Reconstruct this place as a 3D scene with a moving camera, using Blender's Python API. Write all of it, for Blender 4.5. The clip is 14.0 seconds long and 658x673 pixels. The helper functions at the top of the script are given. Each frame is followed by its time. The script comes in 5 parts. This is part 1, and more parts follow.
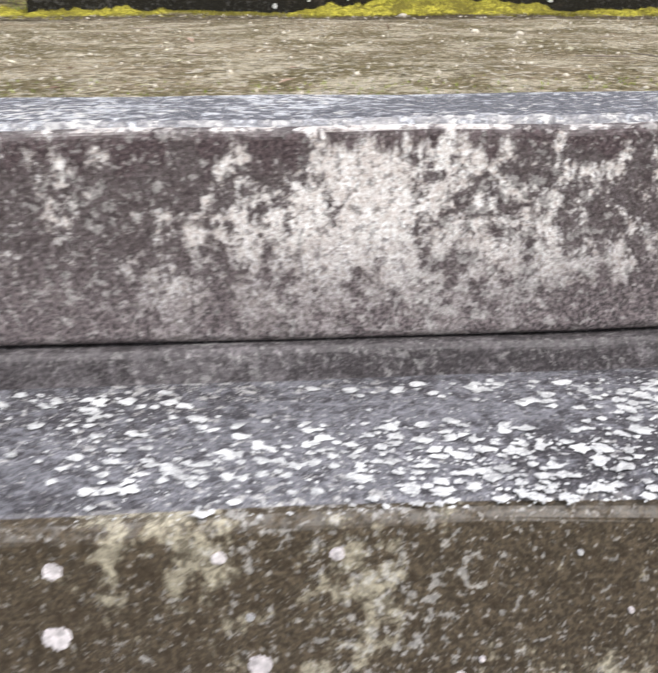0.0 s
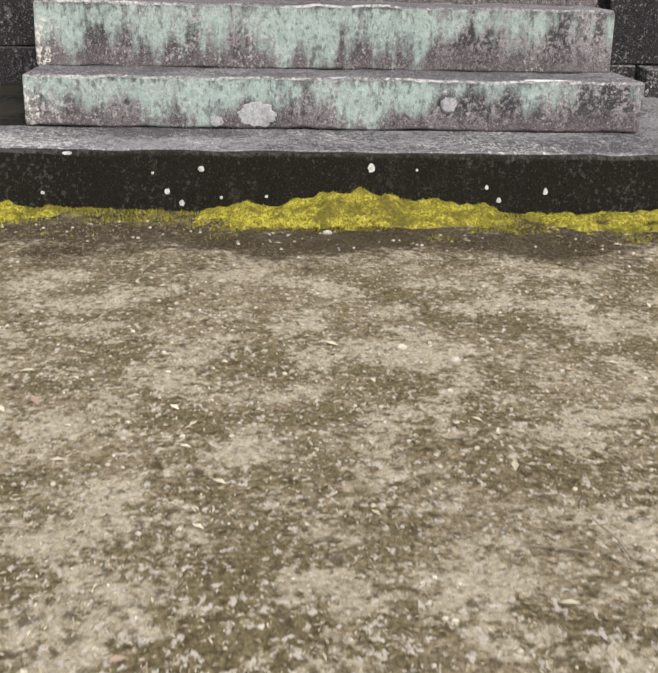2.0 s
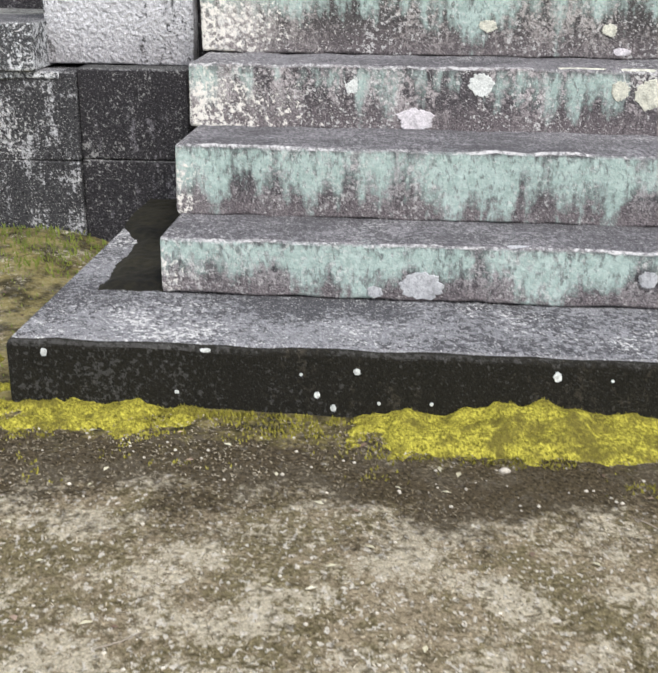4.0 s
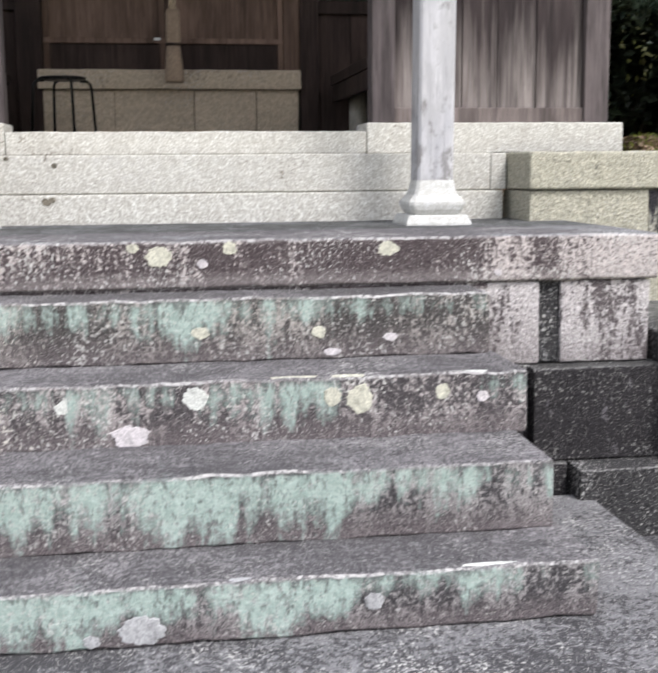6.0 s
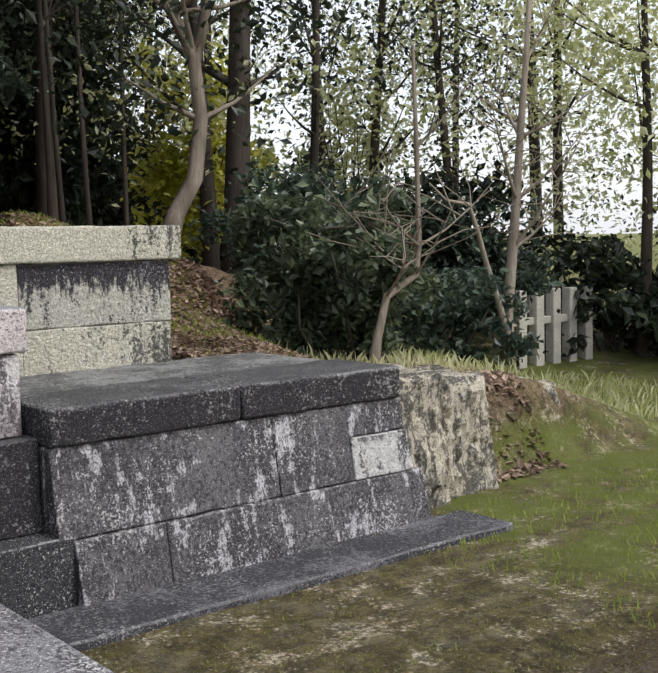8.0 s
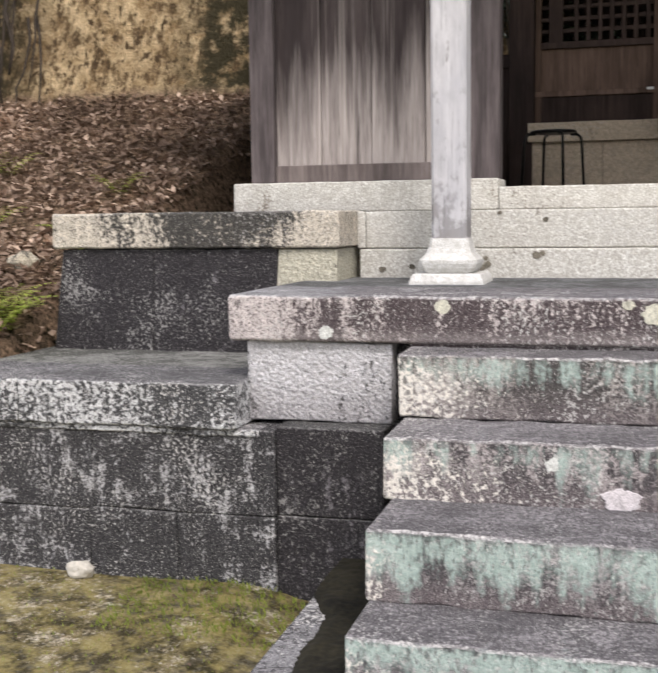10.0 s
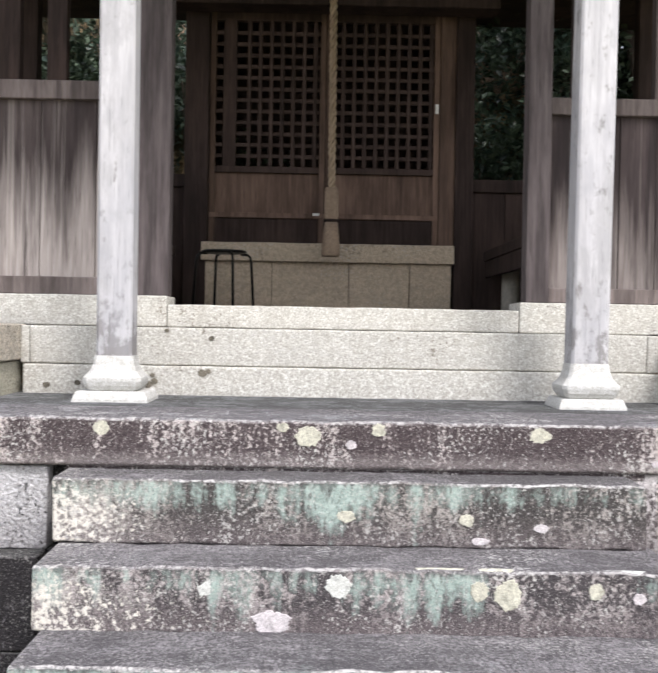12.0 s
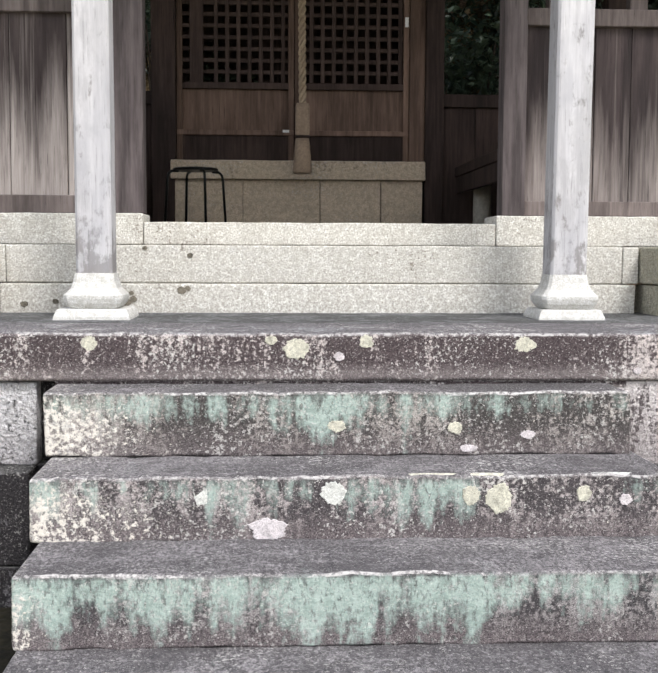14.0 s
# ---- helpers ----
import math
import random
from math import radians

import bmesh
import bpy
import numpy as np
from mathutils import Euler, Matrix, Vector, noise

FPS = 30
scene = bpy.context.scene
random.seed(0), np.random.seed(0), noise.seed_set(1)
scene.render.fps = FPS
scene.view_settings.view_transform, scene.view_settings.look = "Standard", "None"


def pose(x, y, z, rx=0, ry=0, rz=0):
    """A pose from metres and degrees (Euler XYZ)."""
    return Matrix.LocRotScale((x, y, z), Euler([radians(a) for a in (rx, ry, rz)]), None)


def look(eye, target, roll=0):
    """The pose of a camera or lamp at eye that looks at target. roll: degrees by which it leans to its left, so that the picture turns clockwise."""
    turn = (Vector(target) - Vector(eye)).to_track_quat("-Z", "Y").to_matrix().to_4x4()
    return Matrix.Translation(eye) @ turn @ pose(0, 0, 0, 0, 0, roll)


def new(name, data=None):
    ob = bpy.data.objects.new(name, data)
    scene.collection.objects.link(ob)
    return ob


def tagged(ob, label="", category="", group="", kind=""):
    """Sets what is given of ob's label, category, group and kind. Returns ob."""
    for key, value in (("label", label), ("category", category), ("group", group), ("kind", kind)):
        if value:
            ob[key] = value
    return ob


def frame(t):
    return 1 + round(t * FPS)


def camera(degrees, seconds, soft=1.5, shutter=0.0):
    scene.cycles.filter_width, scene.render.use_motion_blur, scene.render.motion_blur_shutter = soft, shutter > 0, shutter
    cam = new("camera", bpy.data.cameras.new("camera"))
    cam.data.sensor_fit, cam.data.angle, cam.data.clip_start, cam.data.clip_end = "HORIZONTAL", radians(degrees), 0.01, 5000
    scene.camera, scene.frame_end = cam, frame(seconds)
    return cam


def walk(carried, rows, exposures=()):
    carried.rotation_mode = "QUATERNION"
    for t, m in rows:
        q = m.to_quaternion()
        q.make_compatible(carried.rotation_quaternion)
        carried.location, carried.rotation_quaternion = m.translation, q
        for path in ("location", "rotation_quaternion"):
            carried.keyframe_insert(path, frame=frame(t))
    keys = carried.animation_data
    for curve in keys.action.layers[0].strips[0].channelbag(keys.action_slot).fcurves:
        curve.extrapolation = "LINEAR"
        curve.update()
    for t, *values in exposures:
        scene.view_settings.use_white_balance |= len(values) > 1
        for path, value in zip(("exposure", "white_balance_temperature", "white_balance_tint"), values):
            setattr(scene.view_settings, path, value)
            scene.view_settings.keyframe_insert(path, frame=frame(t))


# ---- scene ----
cam = camera(33.71, 14.0, soft=1.8, shutter=0.25)
PATH = [
    (0.00, look((-0.224, -3.480, 0.141), (-0.206, -1.588, -0.507), -0.15)),
    (0.30, look((-0.184, -3.355, 0.148), (-0.084, -1.466, -0.501), -0.40)),
    (0.50, look((-0.165, -3.250, 0.246), (-0.102, -1.363, -0.414), -0.50)),
    (0.70, look((-0.141, -3.196, 0.321), (-0.179, -1.302, -0.319), -0.70)),
    (1.00, look((-0.188, -3.132, 0.369), (-0.244, -1.244, -0.288), -0.67)),
    (1.50, look((-0.176, -2.998, 0.555), (-0.123, -1.116, -0.118), 0.67)),
    (2.00, look((-0.106, -2.842, 0.648), (-0.007, -0.957, -0.013), 1.15)),
    (2.50, look((-0.122, -2.726, 0.773), (-0.097, -0.837, 0.116), 1.36)),
    (2.70, look((-0.149, -2.656, 0.786), (-0.129, -0.772, 0.114), 1.55)),
    (4.80, look((-0.185, -2.104, 1.196), (-0.412, -0.240, 0.509), 0.00)),
    (5.00, look((-0.169, -2.075, 1.217), (-0.351, -0.181, 0.600), 0.17)),
    (5.50, look((-0.102, -2.060, 1.255), (-0.082, -0.110, 0.812), 0.19)),
    (5.70, look((-0.088, -2.073, 1.261), (0.051, -0.116, 0.873), 0.24)),
    (6.00, look((-0.074, -2.105, 1.297), (0.216, -0.150, 0.989), -0.45)),
    (6.50, look((-0.046, -2.149, 1.315), (0.509, -0.238, 1.121), -1.24)),
    (6.90, look((-0.003, -2.153, 1.310), (0.862, -0.357, 1.145), -0.98)),
    (7.20, look((0.037, -2.125, 1.257), (1.124, -0.455, 1.096), -0.87)),
    (7.55, look((0.060, -2.110, 1.260), (1.328, -0.572, 1.093), -1.20)),
    (8.00, look((0.050, -2.090, 1.280), (1.317, -0.553, 1.099), -1.20)),
    (8.65, look((-0.020, -2.060, 1.300), (0.628, -0.179, 1.091), -1.20)),
    (9.30, look((-0.087, -2.045, 1.305), (-0.092, -0.058, 1.075), -1.96)),
    (9.50, look((-0.116, -2.077, 1.322), (-0.323, -0.101, 1.086), -1.55)),
    (10.00, look((-0.173, -2.072, 1.322), (-0.711, -0.158, 1.108), -0.72)),
    (10.30, look((-0.175, -2.032, 1.319), (-0.793, -0.138, 1.149), -0.18)),
    (10.50, look((-0.174, -2.055, 1.351), (-0.787, -0.157, 1.199), 0.20)),
    (11.00, look((-0.155, -2.034, 1.373), (-0.610, -0.089, 1.280), 0.87)),
    (11.50, look((-0.115, -2.048, 1.375), (-0.303, -0.058, 1.323), 1.25)),
    (12.00, look((-0.084, -2.079, 1.377), (-0.059, -0.080, 1.357), 1.01)),
    (12.50, look((-0.055, -2.102, 1.369), (0.131, -0.111, 1.312), 0.35)),
    (13.00, look((-0.095, -2.082, 1.358), (0.121, -0.097, 1.246), 0.45)),
    (13.50, look((-0.147, -2.084, 1.347), (0.008, -0.095, 1.197), 0.46)),
    (14.00, look((-0.185, -2.091, 1.338), (-0.079, -0.100, 1.179), 0.27)),
]
walk(cam, PATH, exposures=[(0.0, 0.72, 6500, 10), (0.5, 0.55, 6600, 10), (1.0, 0.36, 6850, 10), (1.5, 0.33, 6950, 10), (2.0, 0.48, 6800, 11), (2.7, 0.58, 6400, 10),
                           (5.0, 0.70, 6300, 9), (5.5, 0.72, 6300, 10), (6.3, 0.58, 6400, 11), (7.0, 0.34, 6350, 11), (7.6, 0.32, 6350, 11), (8.6, 0.38, 6400, 13), (9.5, 0.36, 6500, 16),
                           (10.0, 0.53, 6650, 13), (10.5, 0.56, 6550, 12), (11.3, 0.78, 6450, 13), (12.0, 0.76, 6450, 12), (13.0, 0.70, 6500, 10), (14.0, 0.70, 6500, 10)])

# ---- daylight ----
world = bpy.data.worlds.new("sky")
scene.world = world
world.use_nodes = True
wn, wl = world.node_tree.nodes, world.node_tree.links
sky = wn.new("ShaderNodeTexSky")
sky.sky_type, sky.sun_disc = "NISHITA", False
sky.sun_elevation, sky.sun_rotation = radians(50), radians(150)
sky.air_density, sky.dust_density = 1.0, 3.0
wn["Background"].inputs["Strength"].default_value = 0.15
veil = wn.new("ShaderNodeMix")  # thin high cloud all over the sky
veil.data_type = "RGBA"
veil.inputs[0].default_value, veil.inputs[7].default_value = 0.6, (7.4, 7.5, 7.7, 1.0)
wl.new(sky.outputs[0], veil.inputs[6])
wl.new(veil.outputs[2], wn["Background"].inputs["Color"])
sun = new("sun", bpy.data.lights.new("sun", "SUN"))
sun.data.energy, sun.data.angle, sun.data.color = 1.75, radians(16), (1.0, 0.98, 0.96)
sun.matrix_world = look((3.0, -5.5, 7.5), (0, 0, 0))


# ---- material kit ----
class Kit:
    """A node material that is built layer by layer."""

    def __init__(self, name, rough=0.8, metal=0.0, spec=0.3):
        self.mat = bpy.data.materials.new(name)
        self.mat.use_nodes = True
        self.n, self.l = self.mat.node_tree.nodes, self.mat.node_tree.links
        self.b = self.n["Principled BSDF"]
        self.b.inputs["Roughness"].default_value = rough
        self.b.inputs["Metallic"].default_value = metal
        self.b.inputs["Specular IOR Level"].default_value = spec
        self.co = self.n.new("ShaderNodeTexCoord")
        self.sp = self.n.new("ShaderNodeSeparateXYZ")
        self.l.new(self.co.outputs["Object"], self.sp.inputs[0])
        self.ge = self.n.new("ShaderNodeSeparateXYZ")
        self.l.new(self.co.outputs["Generated"], self.ge.inputs[0])

    def put(self, socket, v):
        if isinstance(v, bpy.types.NodeSocket):
            self.l.new(v, socket)
        else:
            socket.default_value = v

    def math(self, op, a, b=0.0):
        m = self.n.new("ShaderNodeMath")
        m.operation = op
        self.put(m.inputs[0], a), self.put(m.inputs[1], b)
        return m.outputs[0]

    def vec(self, stretch, offset=(0, 0, 0)):
        m = self.n.new("ShaderNodeMapping")
        m.inputs["Scale"].default_value, m.inputs["Location"].default_value = stretch, offset
        self.l.new(self.co.outputs["Object"], m.inputs[0])
        return m.outputs[0]

    def span(self, v, lo, hi, a=0.0, b=1.0):
        m = self.n.new("ShaderNodeMapRange")
        self.put(m.inputs[0], v)
        for k, w in zip((1, 2, 3, 4), (lo, hi, a, b)):
            self.put(m.inputs[k], w)
        return m.outputs[0]

    def noise(self, scale, lo=0.35, hi=0.65, detail=4.0, stretch=(1, 1, 1), rough=0.6, off=(0, 0, 0)):
        t = self.n.new("ShaderNodeTexNoise")
        t.inputs["Scale"].default_value, t.inputs["Detail"].default_value, t.inputs["Roughness"].default_value = scale, detail, rough
        self.l.new(self.vec(stretch, off), t.inputs["Vector"])
        return self.span(t.outputs["Fac"], lo, hi)

    def raw(self, scale, detail=4.0, stretch=(1, 1, 1), off=(0, 0, 0), rough=0.6):
        t = self.n.new("ShaderNodeTexNoise")
        t.inputs["Scale"].default_value, t.inputs["Detail"].default_value, t.inputs["Roughness"].default_value = scale, detail, rough
        self.l.new(self.vec(stretch, off), t.inputs["Vector"])
        return t.outputs["Fac"]

    def spots(self, scale, lo, hi, stretch=(1, 1, 1), off=(0, 0, 0)):
        t = self.n.new("ShaderNodeTexVoronoi")
        t.inputs["Scale"].default_value = scale
        self.l.new(self.vec(stretch, off), t.inputs["Vector"])
        return self.span(t.outputs["Distance"], lo, hi, 1.0, 0.0)

    def mix(self, fac, a, b):
        m = self.n.new("ShaderNodeMix")
        m.data_type = "RGBA"
        self.put(m.inputs[0], fac)
        self.put(m.inputs[6], a if isinstance(a, bpy.types.NodeSocket) else (*a, 1.0))
        self.put(m.inputs[7], b if isinstance(b, bpy.types.NodeSocket) else (*b, 1.0))
        return m.outputs[2]

    def both(self, *f):
        v = f[0]
        for w in f[1:]:
            v = self.math("MULTIPLY", v, w)
        return v

    def island(self):
        return self.n.new("ShaderNodeNewGeometry").outputs["Random Per Island"]

    def object_random(self):
        return self.n.new("ShaderNodeObjectInfo").outputs["Random"]

    def done(self, color, bump=None, strength=0.4, dist=0.01):
        self.put(self.b.inputs["Base Color"], color if isinstance(color, bpy.types.NodeSocket) else (*color, 1.0))
        if bump is not None:
            k = self.n.new("ShaderNodeBump")
            k.inputs["Strength"].default_value, k.inputs["Distance"].default_value = strength, dist
            self.put(k.inputs["Height"], bump)
            self.l.new(k.outputs[0], self.b.inputs["Normal"])
        return self.mat


def stone_mat(name, pale, dark, stain, algae=0.0, cream=0.0, speck=0.5, seed=0.0, streak=0.6, edge=0.3, low=0.0, top=None, ends=0.0, gscale=300, belt=None, fw=1.35, drip=0.0, pale_foot=0.0, pit=0.0, mw=0.0, dspan=(0.62, 0.97, 0.10)):
    """Weathered granite: grain, black lichen, rain streaks, blue-green algae on the upper part of the face, pale crusts.
    stain: share that is blackened; low: darkening crust at the foot; top: colour of the level surfaces."""
    k = Kit(name, 0.92, 0.0, 0.2)
    o = (seed, seed * 0.7, seed * 1.3)
    grain = k.raw(gscale, 3, off=o)
    mott = k.raw(42, 6, off=o, rough=0.7)
    c = k.mix(k.span(grain, 0.36, 0.64), tuple(v * 0.6 for v in pale), tuple(min(0.85, v * 1.35) for v in pale))
    c = k.mix(k.span(mott, 0.42, 0.60, 0.0, 0.55), c, tuple(v * 0.55 for v in pale))
    g = k.n.new("ShaderNodeNewGeometry")
    s = k.n.new("ShaderNodeSeparateXYZ")
    k.l.new(g.outputs["Normal"], s.inputs[0])
    if top:
        lv = k.span(s.outputs["Z"], 0.45, 0.75)
        c = k.mix(lv, c, k.mix(k.span(k.raw(130, 6, (1, 0.45, 1), off=o, rough=0.75), 0.40, 0.59), tuple(min(0.8, v * 1.75) for v in top), tuple(v * 0.5 for v in top)))
        c = k.mix(k.both(lv, k.span(k.raw(7, 6, off=(seed + 4, 1, 1), rough=0.7), 0.46, 0.60, 0.0, 0.55)), c, tuple(v * 0.5 for v in top))
        c = k.mix(k.both(lv, k.span(k.raw(16, 5, (0.35, 1.6, 1), off=(seed + 9, 3, 1), rough=0.7), 0.55, 0.66, 0.0, 0.5)), c, tuple(min(0.8, v * 2.3) for v in top))
        side = k.span(lv, 0, 1, 1.0, 0.6)
    else:
        side = 1.0
    big = k.raw(2.6, 5, off=o)
    run = k.raw(22, 6, (1, 1, 0.15), off=o, rough=0.7)
    fine = k.raw(62, 7, off=o, rough=0.72)
    v = k.math("ADD", k.math("MULTIPLY", fine, fw), k.math("ADD", k.math("MULTIPLY", run, streak), k.math("MULTIPLY", big, 1.1)))
    if mw:
        v = k.math("ADD", v, k.math("MULTIPLY", k.raw(13, 6, (1, 1, 0.8), off=(seed + 6, 2, 4), rough=0.7), mw))
    mean = 0.5 * (fw + streak + 1.1 + mw) + 0.30 * (0.5 - stain)
    if ends:
        v = k.math("ADD", v, k.span(k.math("ABSOLUTE", k.math("SUBTRACT", k.sp.outputs["X"], 0.05)), 1.18, 1.5, 0.0, -ends))
    if belt:
        v = k.math("ADD", v, k.span(k.math("ABSOLUTE", k.math("SUBTRACT", k.sp.outputs["X"], belt[0])), belt[1], belt[1] + belt[2], belt[3], -belt[3]))
    dk = k.span(v, mean - 0.085, mean + 0.035)
    c = k.mix(k.both(dk, side, 0.93), c, k.mix(k.span(grain, 0.4, 0.62), tuple(w * 0.6 for w in dark), tuple(w * 1.7 for w in dark)))
    dots = k.span(k.raw(105, 5, off=(seed, 5, 5), rough=0.7), 0.53, 0.57)
    c = k.mix(k.both(dots, side, 0.35 + 0.45 * stain), c, tuple(w * 0.8 for w in dark))
    gz = k.ge.outputs["Z"]
    if pale_foot:
        foot = k.span(k.math("ADD", gz, k.math("MULTIPLY", fine, 0.7)), 0.52, 0.74, 1.0, 0.0)
        c = k.mix(k.both(foot, side, pale_foot), c, k.mix(k.span(grain, 0.38, 0.62), tuple(w * 0.42 for w in pale), tuple(w * 0.95 for w in pale)))
    if low:
        foot = k.span(k.math("ADD", gz, k.math("MULTIPLY", fine, 0.9)), 0.55, 1.0, 1.0, 0.0)
        c = k.mix(k.both(foot, side, low), c, k.mix(k.span(grain, 0.4, 0.6), (0.055, 0.047, 0.049), (0.22, 0.185, 0.19)))
    if algae:
        drip = k.raw(22, 6, (1, 1, 0.14), off=(seed + 8, 0, 0), rough=0.6)
        patch = k.raw(3.6, 4, (1, 1, 0.5), off=(seed + 3, 1, 2))
        w = k.math("ADD", k.math("MULTIPLY", drip, 0.8), k.math("ADD", k.math("MULTIPLY", patch, 1.2), k.math("MULTIPLY", fine, 0.5)))
        w = k.math("ADD", w, k.math("ADD", k.span(gz, 0.15, 0.75, -0.22, 0.09), k.span(k.sp.outputs["X"], 0.0, 0.8, 0.03, -0.13)))
        m = 1.325 - 0.17 * (algae - 0.5)
        under = k.span(k.math("ADD", gz, k.math("MULTIPLY", fine, 0.12)), 0.965, 1.02, 1.0, 0.0)
        c = k.mix(k.both(k.span(w, m - 0.06, m + 0.12), k.span(k.raw(75, 6, (1, 1, 0.45), off=(seed, 2, 2), rough=0.7), 0.52, 0.61, 1.0, 0.35), under, side, 0.92), c, k.mix(k.span(mott, 0.4, 0.6), (0.44, 0.535, 0.495), (0.31, 0.395, 0.36)))
    if cream:
        left = k.math("ADD", k.span(k.sp.outputs["X"], -0.86, -0.86 + cream, 0.065, -0.15), k.span(gz, 0.55, 0.95, 0.0, -0.10))
        w = k.math("ADD", fine, left)
        c = k.mix(k.both(k.span(w, 0.50, 0.58), side), c, (0.73, 0.69, 0.63))
    if drip:
        fr = k.math("ADD", k.span(gz, dspan[0], dspan[1], -0.16, dspan[2]), k.math("ADD", k.math("MULTIPLY", k.raw(30, 6, (1, 1, 0.22), off=(seed + 5, 0, 3), rough=0.7), 0.8), k.math("MULTIPLY", fine, 0.2)))
        c = k.mix(k.both(k.span(fr, 0.535, 0.60), k.span(s.outputs["Z"], 0.8, 0.6), drip), c, k.mix(k.span(grain, 0.4, 0.62), tuple(w * 0.8 for w in dark), tuple(w * 2.2 for w in dark)))
    if speck:
        cl = k.math("ADD", k.raw(85, 4, off=(seed + 2, 4, 6), rough=0.65), k.math("MULTIPLY", k.raw(4, 3, off=o), 0.5))
        crust = k.mix(k.span(grain, 0.38, 0.62), (0.42, 0.41, 0.40), (0.72, 0.70, 0.67))
        c = k.mix(k.both(k.span(cl, 0.855, 0.90), min(1.0, speck * 1.3)), c, crust)
        c = k.mix(k.both(k.span(k.raw(190, 3, off=(seed, 9, 0)), 0.605, 0.65), speck), c, crust)
    if edge:
        rim = k.both(k.span(s.outputs["Z"], 0.12, 0.3), k.span(s.outputs["Z"], 0.99, 0.94))
        c = k.mix(k.both(rim, k.span(k.math("ADD", fine, k.math("MULTIPLY", big, 0.6)), 0.76, 0.92), edge), c, (0.70, 0.68, 0.67))
    h = k.math("ADD", fine, k.math("MULTIPLY", mott, 0.8))
    if pit:
        h = k.math("ADD", h, k.math("MULTIPLY", k.raw(70, 3, off=o, rough=0.5), pit))
    return k.done(c, h, 0.9, 0.006)


def wood_mat(name, pale, dark, worn=0.5, seed=0.0, fade=None, blotch=0.0, grime=None, bleach=0.8):
    """Weathered timber with upright grain; fade: heights between which the rain has bleached the foot."""
    k = Kit(name, 0.8, 0.0, 0.22)
    o = (seed, seed, 0)
    r = k.object_random()
    mv = k.n.new("ShaderNodeVectorMath")
    k.l.new(k.co.outputs["Object"], mv.inputs[0])
    cb = k.n.new("ShaderNodeCombineXYZ")
    k.l.new(k.math("MULTIPLY", r, 7.0), cb.inputs[0])
    k.l.new(cb.outputs[0], mv.inputs[1])
    base = mv.outputs[0]

    def up(scale, st, detail=5, rough=0.65):
        m = k.n.new("ShaderNodeMapping")
        m.inputs["Scale"].default_value, m.inputs["Location"].default_value = (1, 1, st), o
        k.l.new(base, m.inputs[0])
        t = k.n.new("ShaderNodeTexNoise")
        t.inputs["Scale"].default_value, t.inputs["Detail"].default_value, t.inputs["Roughness"].default_value = scale, detail, rough
        k.l.new(m.outputs[0], t.inputs["Vector"])
        return t.outputs["Fac"]

    fibre, band, wide = up(55, 0.05, 7), up(10, 0.10), up(3.5, 0.35)
    c = k.mix(k.span(k.math("ADD", fibre, k.math("MULTIPLY", wide, 1.2)), 0.85, 1.35), dark, pale)
    c = k.mix(k.math("MULTIPLY", k.span(band, 0.47, 0.60), worn), c, tuple(v * 0.5 for v in dark))
    c = k.mix(k.span(r, 0, 1, 0.0, 0.3), c, tuple(v * 0.6 for v in dark))
    if fade:
        tong = k.math("ADD", k.math("MULTIPLY", up(9, 0.05, 4), 1.5), k.math("MULTIPLY", fibre, 0.25))
        wob = k.math("ADD", k.sp.outputs["Z"], k.span(tong, 0.60, 1.15, 0.24, -0.24))
        foot = k.span(wob, fade[0], fade[1], 1.0, 0.0)
        wet = k.both(k.span(wob, fade[0] - 0.02, fade[1]), k.span(wob, fade[1] + 0.10, fade[1] + 0.5, 1.0, 0.0))
        c = k.mix(k.math("MULTIPLY", wet, 0.6), c, tuple(v * 0.55 for v in dark))
        c = k.mix(k.math("MULTIPLY", foot, bleach), c, k.mix(k.span(fibre, 0.34, 0.66), (0.29, 0.25, 0.235), (0.56, 0.505, 0.475)))
        c = k.mix(k.both(k.span(up(24, 0.018, 5), 0.56, 0.66), k.span(k.sp.outputs["Z"], fade[1] + 0.45, fade[0], 0.15, 0.6), bleach), c, (0.60, 0.54, 0.50))
        c = k.mix(k.span(up(17, 0.03, 5), 0.60, 0.68, 0.0, 0.7), c, tuple(v * 0.6 for v in dark))
    if blotch:
        c = k.mix(k.math("MULTIPLY", k.span(up(7, 0.35, 6), 0.52, 0.60), blotch), c, tuple(v * 0.55 for v in dark))
    if grime:
        v = k.math("ADD", k.math("ADD", k.math("MULTIPLY", up(26, 0.5, 6, 0.7), 0.8), k.math("MULTIPLY", up(5, 0.3), 0.5)), k.span(k.sp.outputs["Z"], grime[0], grime[1], 0.10, -0.03))
        c = k.mix(k.span(v, 0.70, 0.79, 0.0, 0.75), c, (0.17, 0.155, 0.145))
        c = k.mix(k.span(up(3, 0.5, 4), 0.46, 0.60, 0.0, 0.45), c, (0.36, 0.36, 0.39))
    c = k.mix(k.math("MULTIPLY", k.span(up(120, 0.04, 3), 0.62, 0.68), 0.5), c, tuple(v * 0.35 for v in dark))
    return k.done(c, k.math("ADD", fibre, k.math("MULTIPLY", band, 0.6)), 0.6, 0.003)


